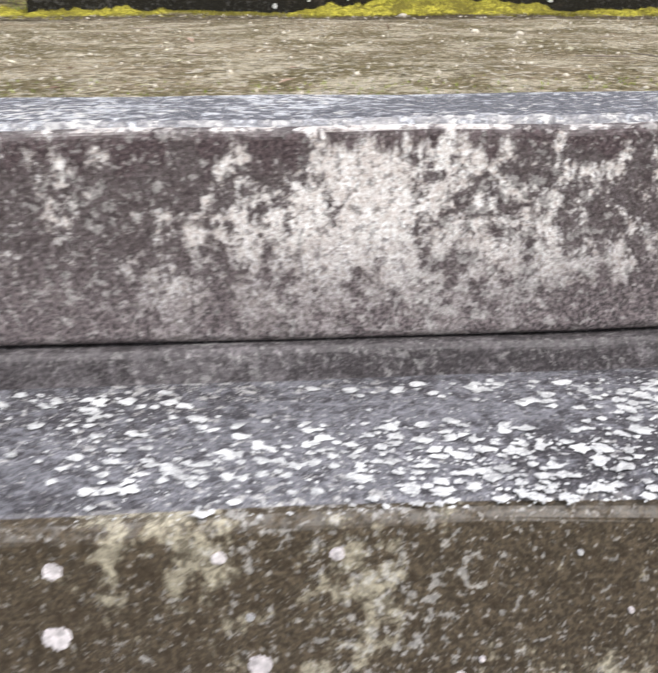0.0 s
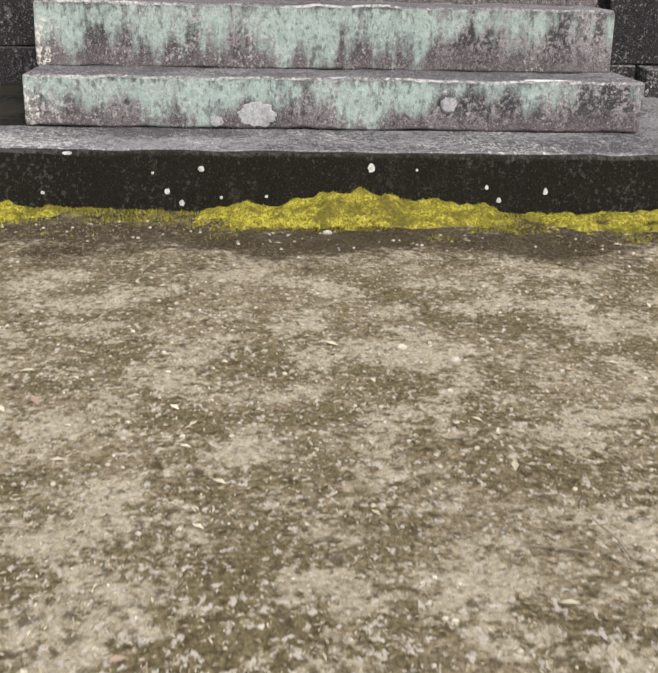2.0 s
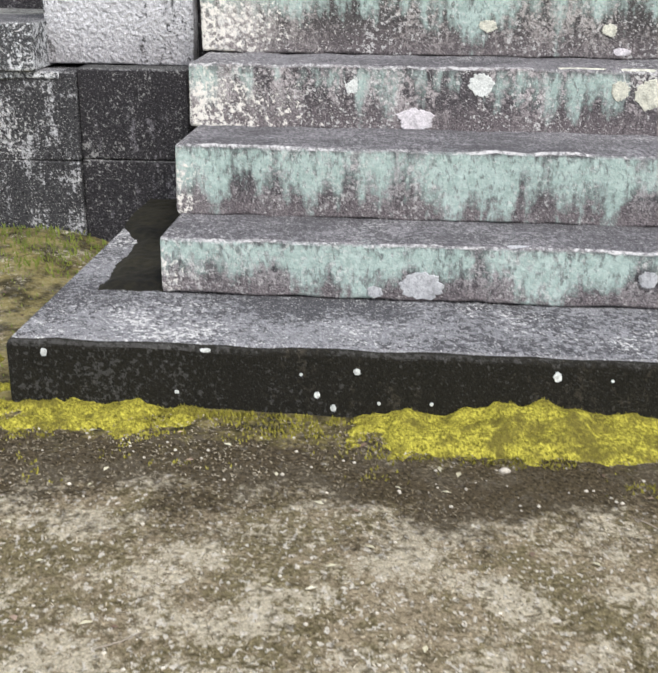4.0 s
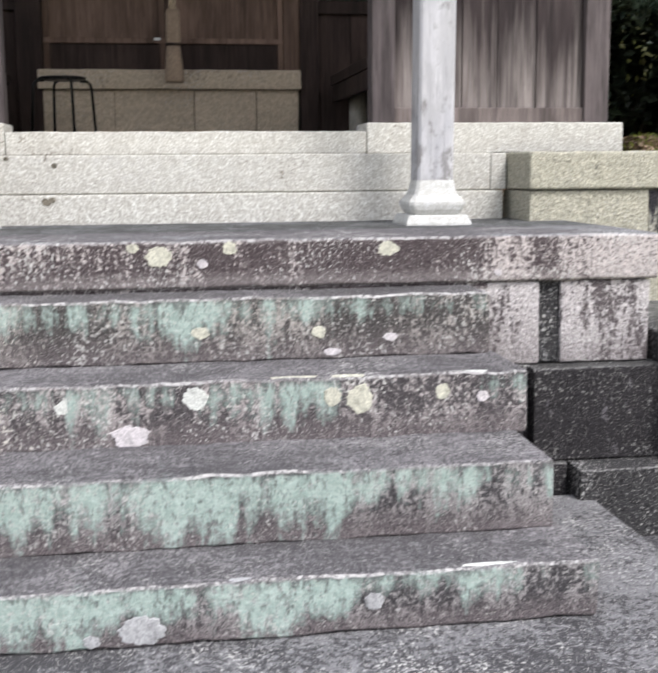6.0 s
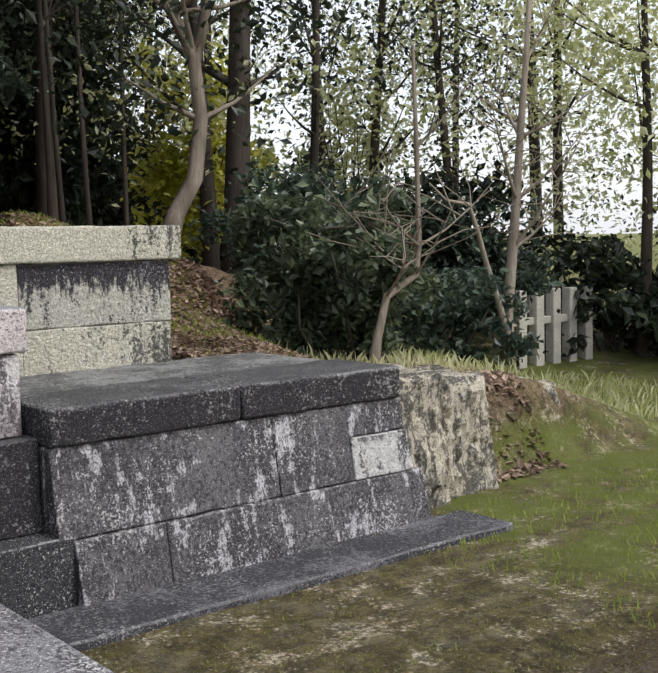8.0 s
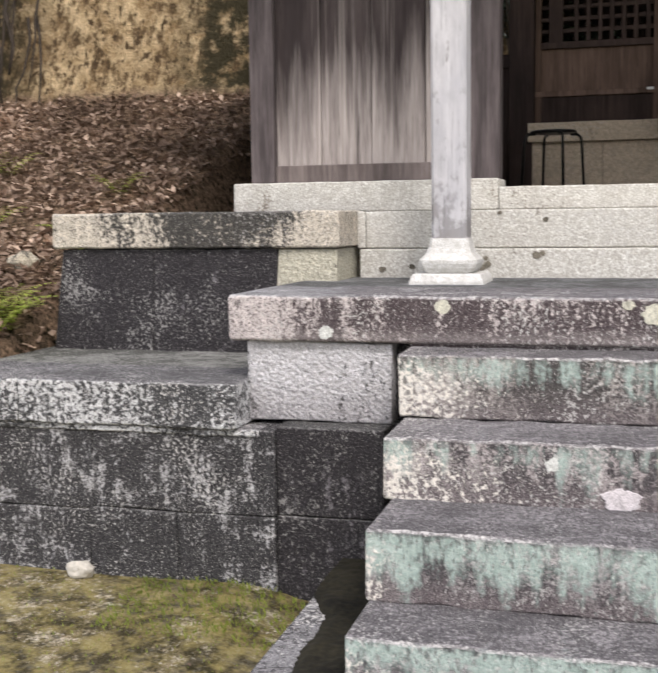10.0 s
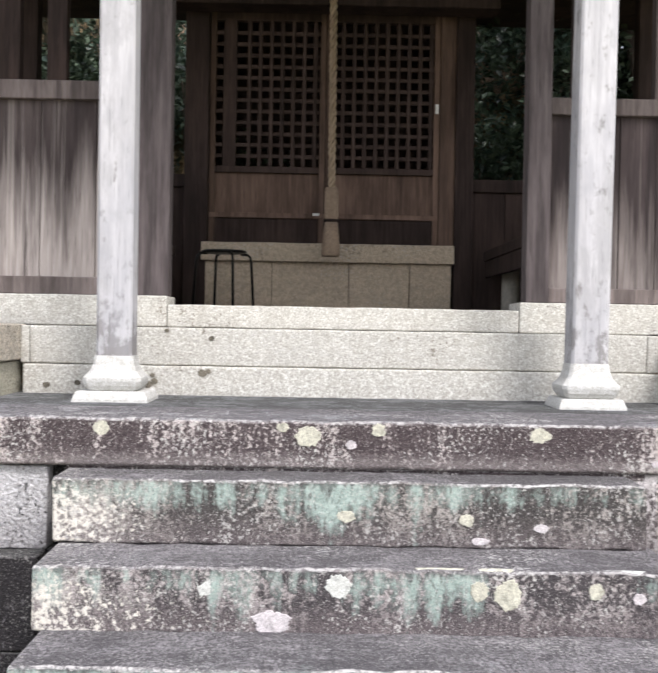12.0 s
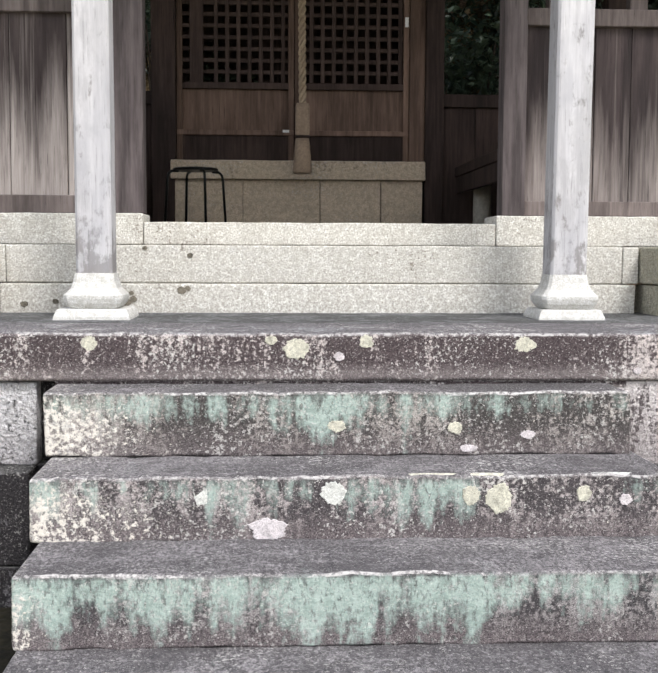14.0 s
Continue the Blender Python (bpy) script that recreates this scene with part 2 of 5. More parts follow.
def plain_mat(name, color, rough=0.6, metal=0.0, var=0.25, scale=40):
    k = Kit(name, rough, metal)
    f, g = k.raw(scale, 6, rough=0.75), k.raw(scale * 0.12, 3)
    m = k.span(k.math("ADD", k.math("MULTIPLY", f, 0.75), k.math("MULTIPLY", g, 0.5)), 0.5, 0.76)
    return k.done(k.mix(m, tuple(v * (1 - var) for v in color), tuple(min(0.9, v * (1 + var * 0.6)) for v in color)), f, 0.35, 0.002)


def leaf_mat(name, a, b, gloss=0.45, glow=0.25):
    k = Kit(name, gloss, 0.0, 0.4)
    r = k.island()
    k.b.inputs["Transmission Weight"].default_value = 0.0
    c = k.mix(r, a, b)
    k.b.inputs["Subsurface Weight"].default_value = 0.0
    mat = k.done(k.mix(k.noise(1.2, 0.35, 0.65, 3), c, tuple(v * 0.6 for v in a)))
    tr = k.n.new("ShaderNodeBsdfTranslucent")
    k.l.new(c, tr.inputs[0])
    ms = k.n.new("ShaderNodeMixShader")
    ms.inputs[0].default_value = glow
    k.l.new(k.b.outputs[0], ms.inputs[1]), k.l.new(tr.outputs[0], ms.inputs[2])
    k.l.new(ms.outputs[0], k.n["Material Output"].inputs[0])
    return mat


def ground_mat():
    k = Kit("mossy_earth", 0.95, 0.0, 0.15)
    X, Y, Z = (k.sp.outputs[a] for a in "XYZ")
    grit = k.span(k.raw(120, 6, rough=0.75), 0.36, 0.64)
    soil = k.mix(grit, (0.13, 0.098, 0.052), (0.64, 0.52, 0.35))
    oliv = k.math("ADD", k.raw(3.0, 6), k.math("MULTIPLY", k.raw(24, 5), 0.5))
    soil = k.mix(k.span(oliv, 0.655, 0.785, 0.0, 0.8), soil, k.mix(grit, (0.06, 0.049, 0.020), (0.33, 0.275, 0.135)))
    pale = k.math("ADD", k.raw(6.5, 5, off=(3, 7, 0)), k.math("MULTIPLY", k.raw(60, 6, off=(1, 1, 0), rough=0.75), 0.7))
    soil = k.mix(k.span(pale, 0.85, 0.92, 0.0, 0.95), soil, k.mix(grit, (0.46, 0.39, 0.27), (0.92, 0.82, 0.63)))
    soil = k.mix(k.span(k.raw(80, 3, (1, 0.7, 1), off=(5, 5, 0)), 0.585, 0.63, 0.0, 0.9), soil, (0.88, 0.81, 0.70))
    soil = k.mix(k.span(k.raw(40, 6, off=(9, 1, 0), rough=0.7), 0.54, 0.62, 0.0, 0.75), soil, (0.09, 0.07, 0.032))
    # moss along the foot of the walls, and grass by the lower stairs
    wet = k.math("ADD", k.span(k.math("ABSOLUTE", k.math("ADD", Y, 0.22)), 0.10, 0.5, 0.10, -0.2), k.math("ADD", k.math("MULTIPLY", k.raw(4, 5, off=(6, 2, 0)), 0.6), k.math("MULTIPLY", k.raw(50, 6, off=(2, 2, 0), rough=0.7), 0.4)))
    soil = k.mix(k.span(wet, 0.45, 0.55, 0.0, 0.9), soil, k.mix(grit, (0.020, 0.015, 0.008), (0.115, 0.085, 0.046)))
    near = k.span(Y, -0.32, -0.04, -0.20, 0.11)
    wall = k.math("MINIMUM", k.span(k.math("ABSOLUTE", X), 0.95, 1.3, -0.3, 0.005), k.span(Y, -0.6, 0.3, -0.3, 0.005))
    mo = k.math("ADD", k.math("MAXIMUM", near, wall), k.math("ADD", k.math("MULTIPLY", k.raw(5, 5), 0.6), k.math("MULTIPLY", k.raw(40, 6, rough=0.7), 0.4)))
    soil = k.mix(k.span(mo, 0.5, 0.58, 0.0, 0.85), soil, k.mix(k.span(k.raw(11, 6, rough=0.7), 0.42, 0.6), (0.04, 0.034, 0.014), k.mix(k.span(X, -0.5, 0.5), (0.40, 0.33, 0.13), (0.14, 0.115, 0.04))))
    rim = k.math("ADD", k.span(Y, -2.0, -2.33, -0.2, 0.06), k.raw(20, 6, rough=0.7))
    soil = k.mix(k.span(rim, 0.5, 0.6, 0.0, 0.8), soil, (0.24, 0.23, 0.09))
    # leaf litter on the upper ground, bare ochre earth where it is steep
    litter = k.mix(k.noise(60, 0.35, 0.65, 5), (0.08, 0.055, 0.036), (0.40, 0.27, 0.18))
    litter = k.mix(k.noise(22, 0.5, 0.65, 5, off=(4, 4, 4)), litter, (0.03, 0.025, 0.012))
    grass = k.both(k.span(X, 4.7, 5.4), k.noise(3, 0.42, 0.6, 4))
    # Grass on the bank, its colour raised to look sunlit.
    litter = k.mix(k.math("MULTIPLY", grass, 0.7), litter, (0.30, 0.30, 0.10))
    c = k.mix(k.span(k.math("ADD", Z, k.math("MULTIPLY", grit, 0.1)), 0.3, 0.5), soil, litter)
    # Low ground on the right greened as lawn, sunlit tone in the colour.
    sun_tint = k.both(k.span(X, 3.1, 3.6), k.span(Z, 0.3, 0.15), k.noise(3, 0.35, 0.55, 4))
    c = k.mix(k.math("MULTIPLY", sun_tint, 0.8), c, (0.16, 0.19, 0.04))
    g = k.n.new("ShaderNodeNewGeometry")
    nz = k.n.new("ShaderNodeSeparateXYZ")
    k.l.new(g.outputs["Normal"], nz.inputs[0])
    steep = k.both(k.span(nz.outputs["Z"], 0.62, 0.45), k.span(Z, 1.6, 2.0))
    earth = k.mix(k.noise(5, 0.38, 0.62, 8, rough=0.75), (0.34, 0.225, 0.11), (0.78, 0.60, 0.36))
    earth = k.mix(k.noise(9, 0.50, 0.58, 8, (1, 1, 0.6), rough=0.75), earth, (0.16, 0.105, 0.055))
    earth = k.mix(k.noise(16, 0.54, 0.60, 6, (1.2, 1, 0.6), rough=0.7, off=(7, 3, 1)), earth, (0.10, 0.065, 0.035))
    # Left side darkened to stand for a hollow's shade; right side is mossy.
    sides = k.math("MAXIMUM", k.span(X, -4.9, -5.4), k.span(X, -3.95, -3.5))
    earth = k.mix(k.both(sides, k.noise(7, 0.36, 0.52, 6, rough=0.7)), earth, (0.055, 0.046, 0.024))
    c = k.mix(steep, c, earth)
    h = k.math("ADD", grit, k.math("MULTIPLY", k.noise(25, 0.2, 0.8, 6), 1.4))
    h = k.math("ADD", h, k.both(steep, k.math("ADD", k.raw(5, 8, rough=0.7), k.math("MULTIPLY", k.raw(14, 6, (1, 1, 0.5), rough=0.7), 0.5)), 30.0))
    return k.done(c, h, 0.8, 0.012)



def crust_mat(name, color):
    """Powdery lichen, broken by the dark stone under it."""
    k = Kit(name, 0.97, 0.0, 0.1)
    f, g = k.raw(160, 5, rough=0.8), k.raw(45, 4, rough=0.7)
    c = k.mix(k.span(f, 0.40, 0.60), tuple(v * 0.62 for v in color), tuple(min(0.85, v * 1.25) for v in color))
    c = k.mix(k.span(k.math("ADD", k.math("MULTIPLY", f, 0.6), k.math("MULTIPLY", g, 0.5)), 0.575, 0.635, 0.0, 0.75), c, tuple(v * 0.30 for v in color))
    return k.done(c, f, 0.5, 0.003)


TOPC = (0.175, 0.165, 0.172)
STEP_A = stone_mat("step_stone_algae", (0.36, 0.34, 0.34), (0.04, 0.037, 0.041), 0.52, 1.35, 0.14, 0.4, 1.0, 0.7, 0.7, 0.85, TOPC, drip=0.8)
STEP_B = stone_mat("step_stone_mixed", (0.47, 0.425, 0.42), (0.042, 0.037, 0.041), 0.50, 0.62, 0.60, 0.6, 4.0, 0.6, 0.65, 0.85, TOPC, drip=0.9)
STEP_C = stone_mat("step_stone_worn", (0.45, 0.415, 0.39), (0.042, 0.038, 0.038), 0.60, 0.22, 0.50, 0.5, 7.0, 0.6, 0.8, 0.7, TOPC, drip=0.9)
CAP = stone_mat("cap_stone", (0.60, 0.54, 0.525), (0.045, 0.032, 0.036), 0.92, 0, 0, 0.6, 11.0, 1.1, 0.6, 0.0, (0.23, 0.23, 0.24), 0.46, pale_foot=0.28, fw=1.5)
TREAD = stone_mat("plinth_stone", (0.26, 0.255, 0.265), (0.05, 0.048, 0.052), 0.45, 0, 0, 0.7, 17.5, 0.1, 0.3, fw=1.8)
STRIP = stone_mat("dark_strip_stone", (0.16, 0.155, 0.165), (0.03, 0.03, 0.033), 0.55, 0, 0, 0.3, 16.0, 0.1, 0.2)
BLACK = stone_mat("black_lichen_stone", (0.15, 0.14, 0.15), (0.021, 0.019, 0.0208), 1.55, 0, 0, 0.28, 19.0, 1.4, 0.2, top=(0.125, 0.125, 0.12), mw=1.2)
PLINTH = stone_mat("black_mossy_stone", (0.042, 0.036, 0.026), (0.010, 0.009, 0.006), 1.15, 0, 0, 0.05, 21.0, 0.6, 0.06)
RSTREAK = stone_mat("rain_streaked_wall_stone", (0.46, 0.445, 0.46), (0.019, 0.0165, 0.0195), 1.0, 0, 0, 0.45, 26.0, 1.9, 0.3, fw=0.9, mw=1.3)
WALLS = stone_mat("streaked_wall_stone", (0.46, 0.455, 0.46), (0.017, 0.016, 0.0175), 1.18, 0, 0, 0.6, 23.0, 0.9, 0.3, fw=1.35, mw=1.0)
SPECKLED = stone_mat("white_speckled_coping", (0.78, 0.79, 0.80), (0.018, 0.018, 0.02), 0.62, 0, 0, 0.6, 24.0, 0.4, 0.2, 0.0, (0.17, 0.165, 0.17), fw=2.0)
DIRTY = stone_mat("dirty_pale_stone", (0.52, 0.51, 0.49), (0.03, 0.028, 0.03), 0.25, 0, 0, 0.3, 29.0, 1.5, 0.0, drip=0.8)
TERRACE = stone_mat("dusty_terrace_stone", (0.27, 0.27, 0.255), (0.07, 0.07, 0.065), 0.45, 0, 0, 0.2, 48.0, 0.1, 0.0, mw=1.0)
PALE = stone_mat("pale_pier_stone", (0.62, 0.61, 0.625), (0.05, 0.05, 0.05), -0.35, 0, 0, 0.2, 27.0, 0.9, 0.0, 0.4, pit=3.0)
PINKISH = stone_mat("pinkish_pier_stone", (0.66, 0.60, 0.60), (0.065, 0.052, 0.055), 0.12, 0, 0, 0.4, 28.0, 1.3, 0.0, 0.5, pit=1.5)
GRANITE = stone_mat("buff_granite", (0.72, 0.675, 0.595), (0.22, 0.19, 0.155), -0.45, 0, 0, 0.35, 31.0, 0.3, 0.1, 0.12, gscale=130, mw=0.6)
GREENISH = stone_mat("greenish_granite", (0.53, 0.505, 0.405), (0.045, 0.043, 0.038), -0.1, 0, 0, 0.3, 35.0, 1.1, 0.1, gscale=150, pit=2.0, belt=(2.75, 0.15, 0.3, 0.12))
GREENWALL = stone_mat("greenish_streaked_granite", (0.45, 0.435, 0.37), (0.022, 0.020, 0.023), -0.1, 0, 0, 0.3, 37.0, 1.3, 0.1, gscale=150, drip=1.0, pit=2.0, dspan=(0.15, 0.9, 0.22))
COPE = stone_mat("blackened_coping_granite", (0.62, 0.56, 0.47), (0.022, 0.022, 0.022), 0.5, 0, 0, 0.3, 36.0, 0.5, 0.1, gscale=150, belt=(-1.97, 0.10, 0.45, 0.24))
LOWER = stone_mat("lower_step_stone", (0.84, 0.735, 0.685), (0.050, 0.037, 0.039), 0.52, 0, 0, 0.25, 39.0, 0.6, 0.15, 0.8, fw=1.2, mw=1.3, drip=0.95, dspan=(0.66, 0.97, 0.15))
LOWDARK = stone_mat("lower_mossy_stone", (0.42, 0.38, 0.29), (0.050, 0.036, 0.023), 0.50, 0, 0, 0.35, 41.0, 0.5, 0.15, fw=0.8, mw=1.5)
LOWTOP = stone_mat("upper_tread_stone", (0.60, 0.61, 0.66), (0.085, 0.085, 0.10), 0.60, 0, 0, 0.85, 43.0, 0.1, 0.6)
FRECKLED = stone_mat("freckled_tread_stone", (0.21, 0.207, 0.228), (0.06, 0.056, 0.062), 0.55, 0, 0, 0.45, 45.0, 0.1, 0.3)
LIP = stone_mat("dark_lip_stone", (0.17, 0.155, 0.16), (0.06, 0.053, 0.055), 0.4, 0, 0, 0.2, 46.0, 0.2, 0.1)
PAVE = stone_mat("platform_paving", (0.22, 0.225, 0.23), (0.065, 0.065, 0.065), 0.55, 0, 0, 0.15, 47.0, 0.1, 0.0, mw=1.4)
BASE = stone_mat("post_base_granite", (0.76, 0.74, 0.67), (0.25, 0.23, 0.19), -0.7, 0, 0, 0.2, 51.0, 0.3, 0.1)
WHITE_LICHEN = crust_mat("white_lichen", (0.66, 0.67, 0.64))
PINK_LICHEN = crust_mat("pinkish_lichen", (0.66, 0.615, 0.63))
YELLOW_LICHEN = crust_mat("yellowish_lichen", (0.61, 0.595, 0.50))
GREY_LICHEN = crust_mat("grey_lichen", (0.44, 0.44, 0.45))
POST = wood_mat("bleached_post_wood", (0.80, 0.79, 0.80), (0.52, 0.51, 0.53), 0.3, 2.0, None, 0.4, (1.25, 1.75))
PANEL = wood_mat("grey_panel_wood", (0.19, 0.153, 0.146), (0.055, 0.042, 0.042), 0.6, 5.0, (1.66, 2.14))
PANELR = wood_mat("brown_panel_wood", (0.125, 0.096, 0.094), (0.042, 0.032, 0.033), 0.6, 6.0, (1.44, 1.95), bleach=0.48)
FRAME = wood_mat("frame_wood", (0.19, 0.16, 0.16), (0.07, 0.057, 0.058), 0.6, 9.0)
RAIL = wood_mat("rail_wood", (0.24, 0.20, 0.19), (0.09, 0.072, 0.068), 0.6, 10.0)
DOOR = wood_mat("brown_door_wood", (0.25, 0.165, 0.125), (0.093, 0.06, 0.046), 0.4, 13.0)
DARKWOOD = wood_mat("dark_old_wood", (0.075, 0.05, 0.042), (0.026, 0.017, 0.015), 0.5, 17.0)
LATTICE = wood_mat("lattice_wood", (0.105, 0.071, 0.060), (0.045, 0.030, 0.026), 0.3, 21.0)
FLOORM = plain_mat("dim_concrete_floor", (0.22, 0.21, 0.20), 0.9, 0, 0.2, 25)
ROPE = plain_mat("hemp_rope", (0.40, 0.31, 0.215), 0.95, 0, 0.3, 200)
TASSEL = plain_mat("rope_wood", (0.31, 0.23, 0.165), 0.8, 0, 0.25, 60)
STEEL = plain_mat("black_pipe", (0.012, 0.012, 0.012), 0.35, 0.6, 0.2, 30)
PAPER = plain_mat("white_paper", (0.8, 0.8, 0.78), 0.8, 0, 0.05, 30)
GROUND = ground_mat()


def moss_mat():
    k = Kit("yellow_moss", 0.95, 0.0, 0.1)
    f, g, b = k.raw(130, 6, rough=0.75), k.raw(26, 5, rough=0.7), k.raw(7, 4)
    c = k.mix(k.span(f, 0.38, 0.62), (0.085, 0.073, 0.010), (0.54, 0.485, 0.072))
    c = k.mix(k.span(k.math("ADD", k.math("MULTIPLY", g, 0.7), k.math("MULTIPLY", b, 0.5)), 0.57, 0.70, 0.0, 0.85), c, (0.10, 0.083, 0.02))
    return k.done(c, f, 0.8, 0.006)


MOSS = moss_mat()
MOSSBLADE = leaf_mat("moss_tufts", (0.22, 0.19, 0.025), (0.42, 0.38, 0.06), 0.9, 0.2)
# Evergreen leaves, darkened in colour to give the wood its shade.
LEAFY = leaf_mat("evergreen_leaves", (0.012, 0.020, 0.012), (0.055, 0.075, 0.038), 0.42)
# Two pale leaf copies with sunlight put into their colour.
LIGHTLEAF = leaf_mat("painted_sunlit_leaves", (0.40, 0.43, 0.13), (0.88, 0.87, 0.62), 0.3, 0.6)
YELLOWLEAF = leaf_mat("painted_yellow_sun_leaves", (0.50, 0.50, 0.06), (0.92, 0.88, 0.28), 0.3, 0.65)
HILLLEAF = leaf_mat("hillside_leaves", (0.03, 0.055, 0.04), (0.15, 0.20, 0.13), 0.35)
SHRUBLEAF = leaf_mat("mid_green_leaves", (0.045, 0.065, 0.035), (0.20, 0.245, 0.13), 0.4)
DRYLEAF = leaf_mat("dry_leaves", (0.15, 0.09, 0.058), (0.74, 0.56, 0.43), 0.8, 0.1)
FERN = leaf_mat("fern_fronds", (0.20, 0.27, 0.04), (0.46, 0.50, 0.10), 0.6, 0.35)
BRIGHTFERN = leaf_mat("bright_fern_fronds", (0.30, 0.38, 0.06), (0.62, 0.66, 0.16), 0.6, 0.4)
BARK = wood_mat("grey_bark", (0.34, 0.29, 0.23), (0.15, 0.12, 0.09), 0.5, 25.0)
DARKBARK = wood_mat("dark_bark", (0.09, 0.07, 0.055), (0.035, 0.028, 0.022), 0.5, 29.0)
TWIG = wood_mat("bare_twigs", (0.42, 0.36, 0.29), (0.22, 0.18, 0.14), 0.3, 33.0)
ROCK = stone_mat("bank_rock", (0.50, 0.45, 0.35), (0.06, 0.055, 0.045), 0.42, 0, 0, 0.3, 55.0, 1.4, edge=0.0, fw=0.8, mw=1.2)
FENCEM = plain_mat("pale_fence_stone", (0.50, 0.47, 0.41), 0.9, 0, 0.25, 40)


# ---- mesh kit ----
def mesh_from(name, verts, faces, mat, smooth=False):
    me = bpy.data.meshes.new(name)
    me.from_pydata([tuple(v) for v in verts], [], faces)
    me.materials.append(mat)
    if smooth:
        me.polygons.foreach_set("use_smooth", [True] * len(me.polygons))
    me.update()
    return me


def part(name, me, parent=None, label=""):
    ob = new(name, me)
    if parent is not None:
        ob.parent = parent
    if label:
        ob["label"] = label
    return ob


def empty(name, x=0, y=0, z=0):
    ob = new(name)
    ob.empty_display_size = 0.1
    return ob


def thing(name, label, category, kind="", group=""):
    return tagged(empty(name), label, category, group, kind)


def bar(name, x0, x1, y0, y1, z0, z1, mat, r=0.012, rough=0.003, step=0.05, axis=0, seed=0.0):
    """A block with rounded, slightly uneven arrises, swept along one axis."""
    lo, hi = np.array([x0, y0, z0], float), np.array([x1, y1, z1], float)
    a, b, c = axis, (axis + 1) % 3, (axis + 2) % 3
    r = min(r, 0.45 * (hi - lo)[b], 0.45 * (hi - lo)[c], 0.45 * (hi - lo)[a])
    ring = []
    for sb, sc, a0 in ((1, 1, 0), (-1, 1, 90), (-1, -1, 180), (1, -1, 270)):
        cb = (hi if sb > 0 else lo)[b] - sb * r
        cc = (hi if sc > 0 else lo)[c] - sc * r
        for d in (0, 18, 36, 54, 72, 90):
            ring.append((cb + r * math.cos(radians(a0 + d)), cc + r * math.sin(radians(a0 + d))))
    n = max(2, min(60, int((hi - lo)[a] / step)))
    along = [(lo[a], 0.55 * r), (lo[a] + 0.35 * r, 0.12 * r)] + [(lo[a] + r + (hi[a] - lo[a] - 2 * r) * i / n, 0) for i in range(n + 1)] + [(hi[a] - 0.35 * r, 0.12 * r), (hi[a], 0.55 * r)]
    mb, mc = (lo[b] + hi[b]) / 2, (lo[c] + hi[c]) / 2
    verts, faces, m = [], [], len(ring)
    for s, inset in along:
        for pb, pc in ring:
            p = [0, 0, 0]
            p[a], p[b], p[c] = s, pb - math.copysign(inset, pb - mb), pc - math.copysign(inset, pc - mc)
            if rough:
                v = Vector(p)
                d = noise.noise_vector(v * 9 + Vector((seed, seed, seed))) * rough + noise.noise_vector(v * 31 + Vector((seed, 3, 1))) * rough * 0.6
                p = list(v + d)
            verts.append(p)
    k = len(along)
    for i in range(k - 1):
        for j in range(m):
            faces.append((i * m + j, i * m + (j + 1) % m, (i + 1) * m + (j + 1) % m, (i + 1) * m + j))
    faces += [tuple(range(m))[::-1], tuple(range((k - 1) * m, k * m))]
    return mesh_from(name, verts, faces, mat)


def lathe(name, rings, mat, x, y, sides=20, square=0.0, smooth=True):
    """Rings of (radius, z) round an upright axis; square: how far the section goes from round to square."""
    verts, faces = [], []
    for rad, z in rings:
        for i in range(sides):
            a = 2 * math.pi * i / sides + math.pi / sides
            ca, sa = math.cos(a), math.sin(a)
            q = 1 / max(abs(ca), abs(sa))
            f = rad * (1 + square * (q - 1))
            verts.append((x + f * ca, y + f * sa, z))
    for i in range(len(rings) - 1):
        for j in range(sides):
            faces.append((i * sides + j, i * sides + (j + 1) % sides, (i + 1) * sides + (j + 1) % sides, (i + 1) * sides + j))
    faces += [tuple(range(sides))[::-1], tuple(range((len(rings) - 1) * sides, len(rings) * sides))]
    return mesh_from(name, verts, faces, mat, smooth)


def tube(pts, radii, sides=7):
    """Vertices and faces of a tapered tube along points."""
    verts, faces = [], []
    pts = [Vector(p) for p in pts]
    for i, p in enumerate(pts):
        d = (pts[min(i + 1, len(pts) - 1)] - pts[max(i - 1, 0)]).normalized()
        u = d.orthogonal().normalized() if i == 0 else (u - d * u.dot(d)).normalized()
        w = d.cross(u)
        for j in range(sides):
            a = 2 * math.pi * j / sides
            verts.append(p + (u * math.cos(a) + w * math.sin(a)) * radii[i])
    for i in range(len(pts) - 1):
        for j in range(sides):
            faces.append((i * sides + j, i * sides + (j + 1) % sides, (i + 1) * sides + (j + 1) % sides, (i + 1) * sides + j))
    faces.append(tuple(range((len(pts) - 1) * sides, len(pts) * sides)))
    return verts, faces


def tubes_mesh(name, list_of, mat, sides=7):
    verts, faces = [], []
    for pts, radii in list_of:
        v, f = tube(pts, radii, sides)
        o = len(verts)
        verts += v
        faces += [tuple(q + o for q in g) for g in f]
    return mesh_from(name, verts, faces, mat, True)


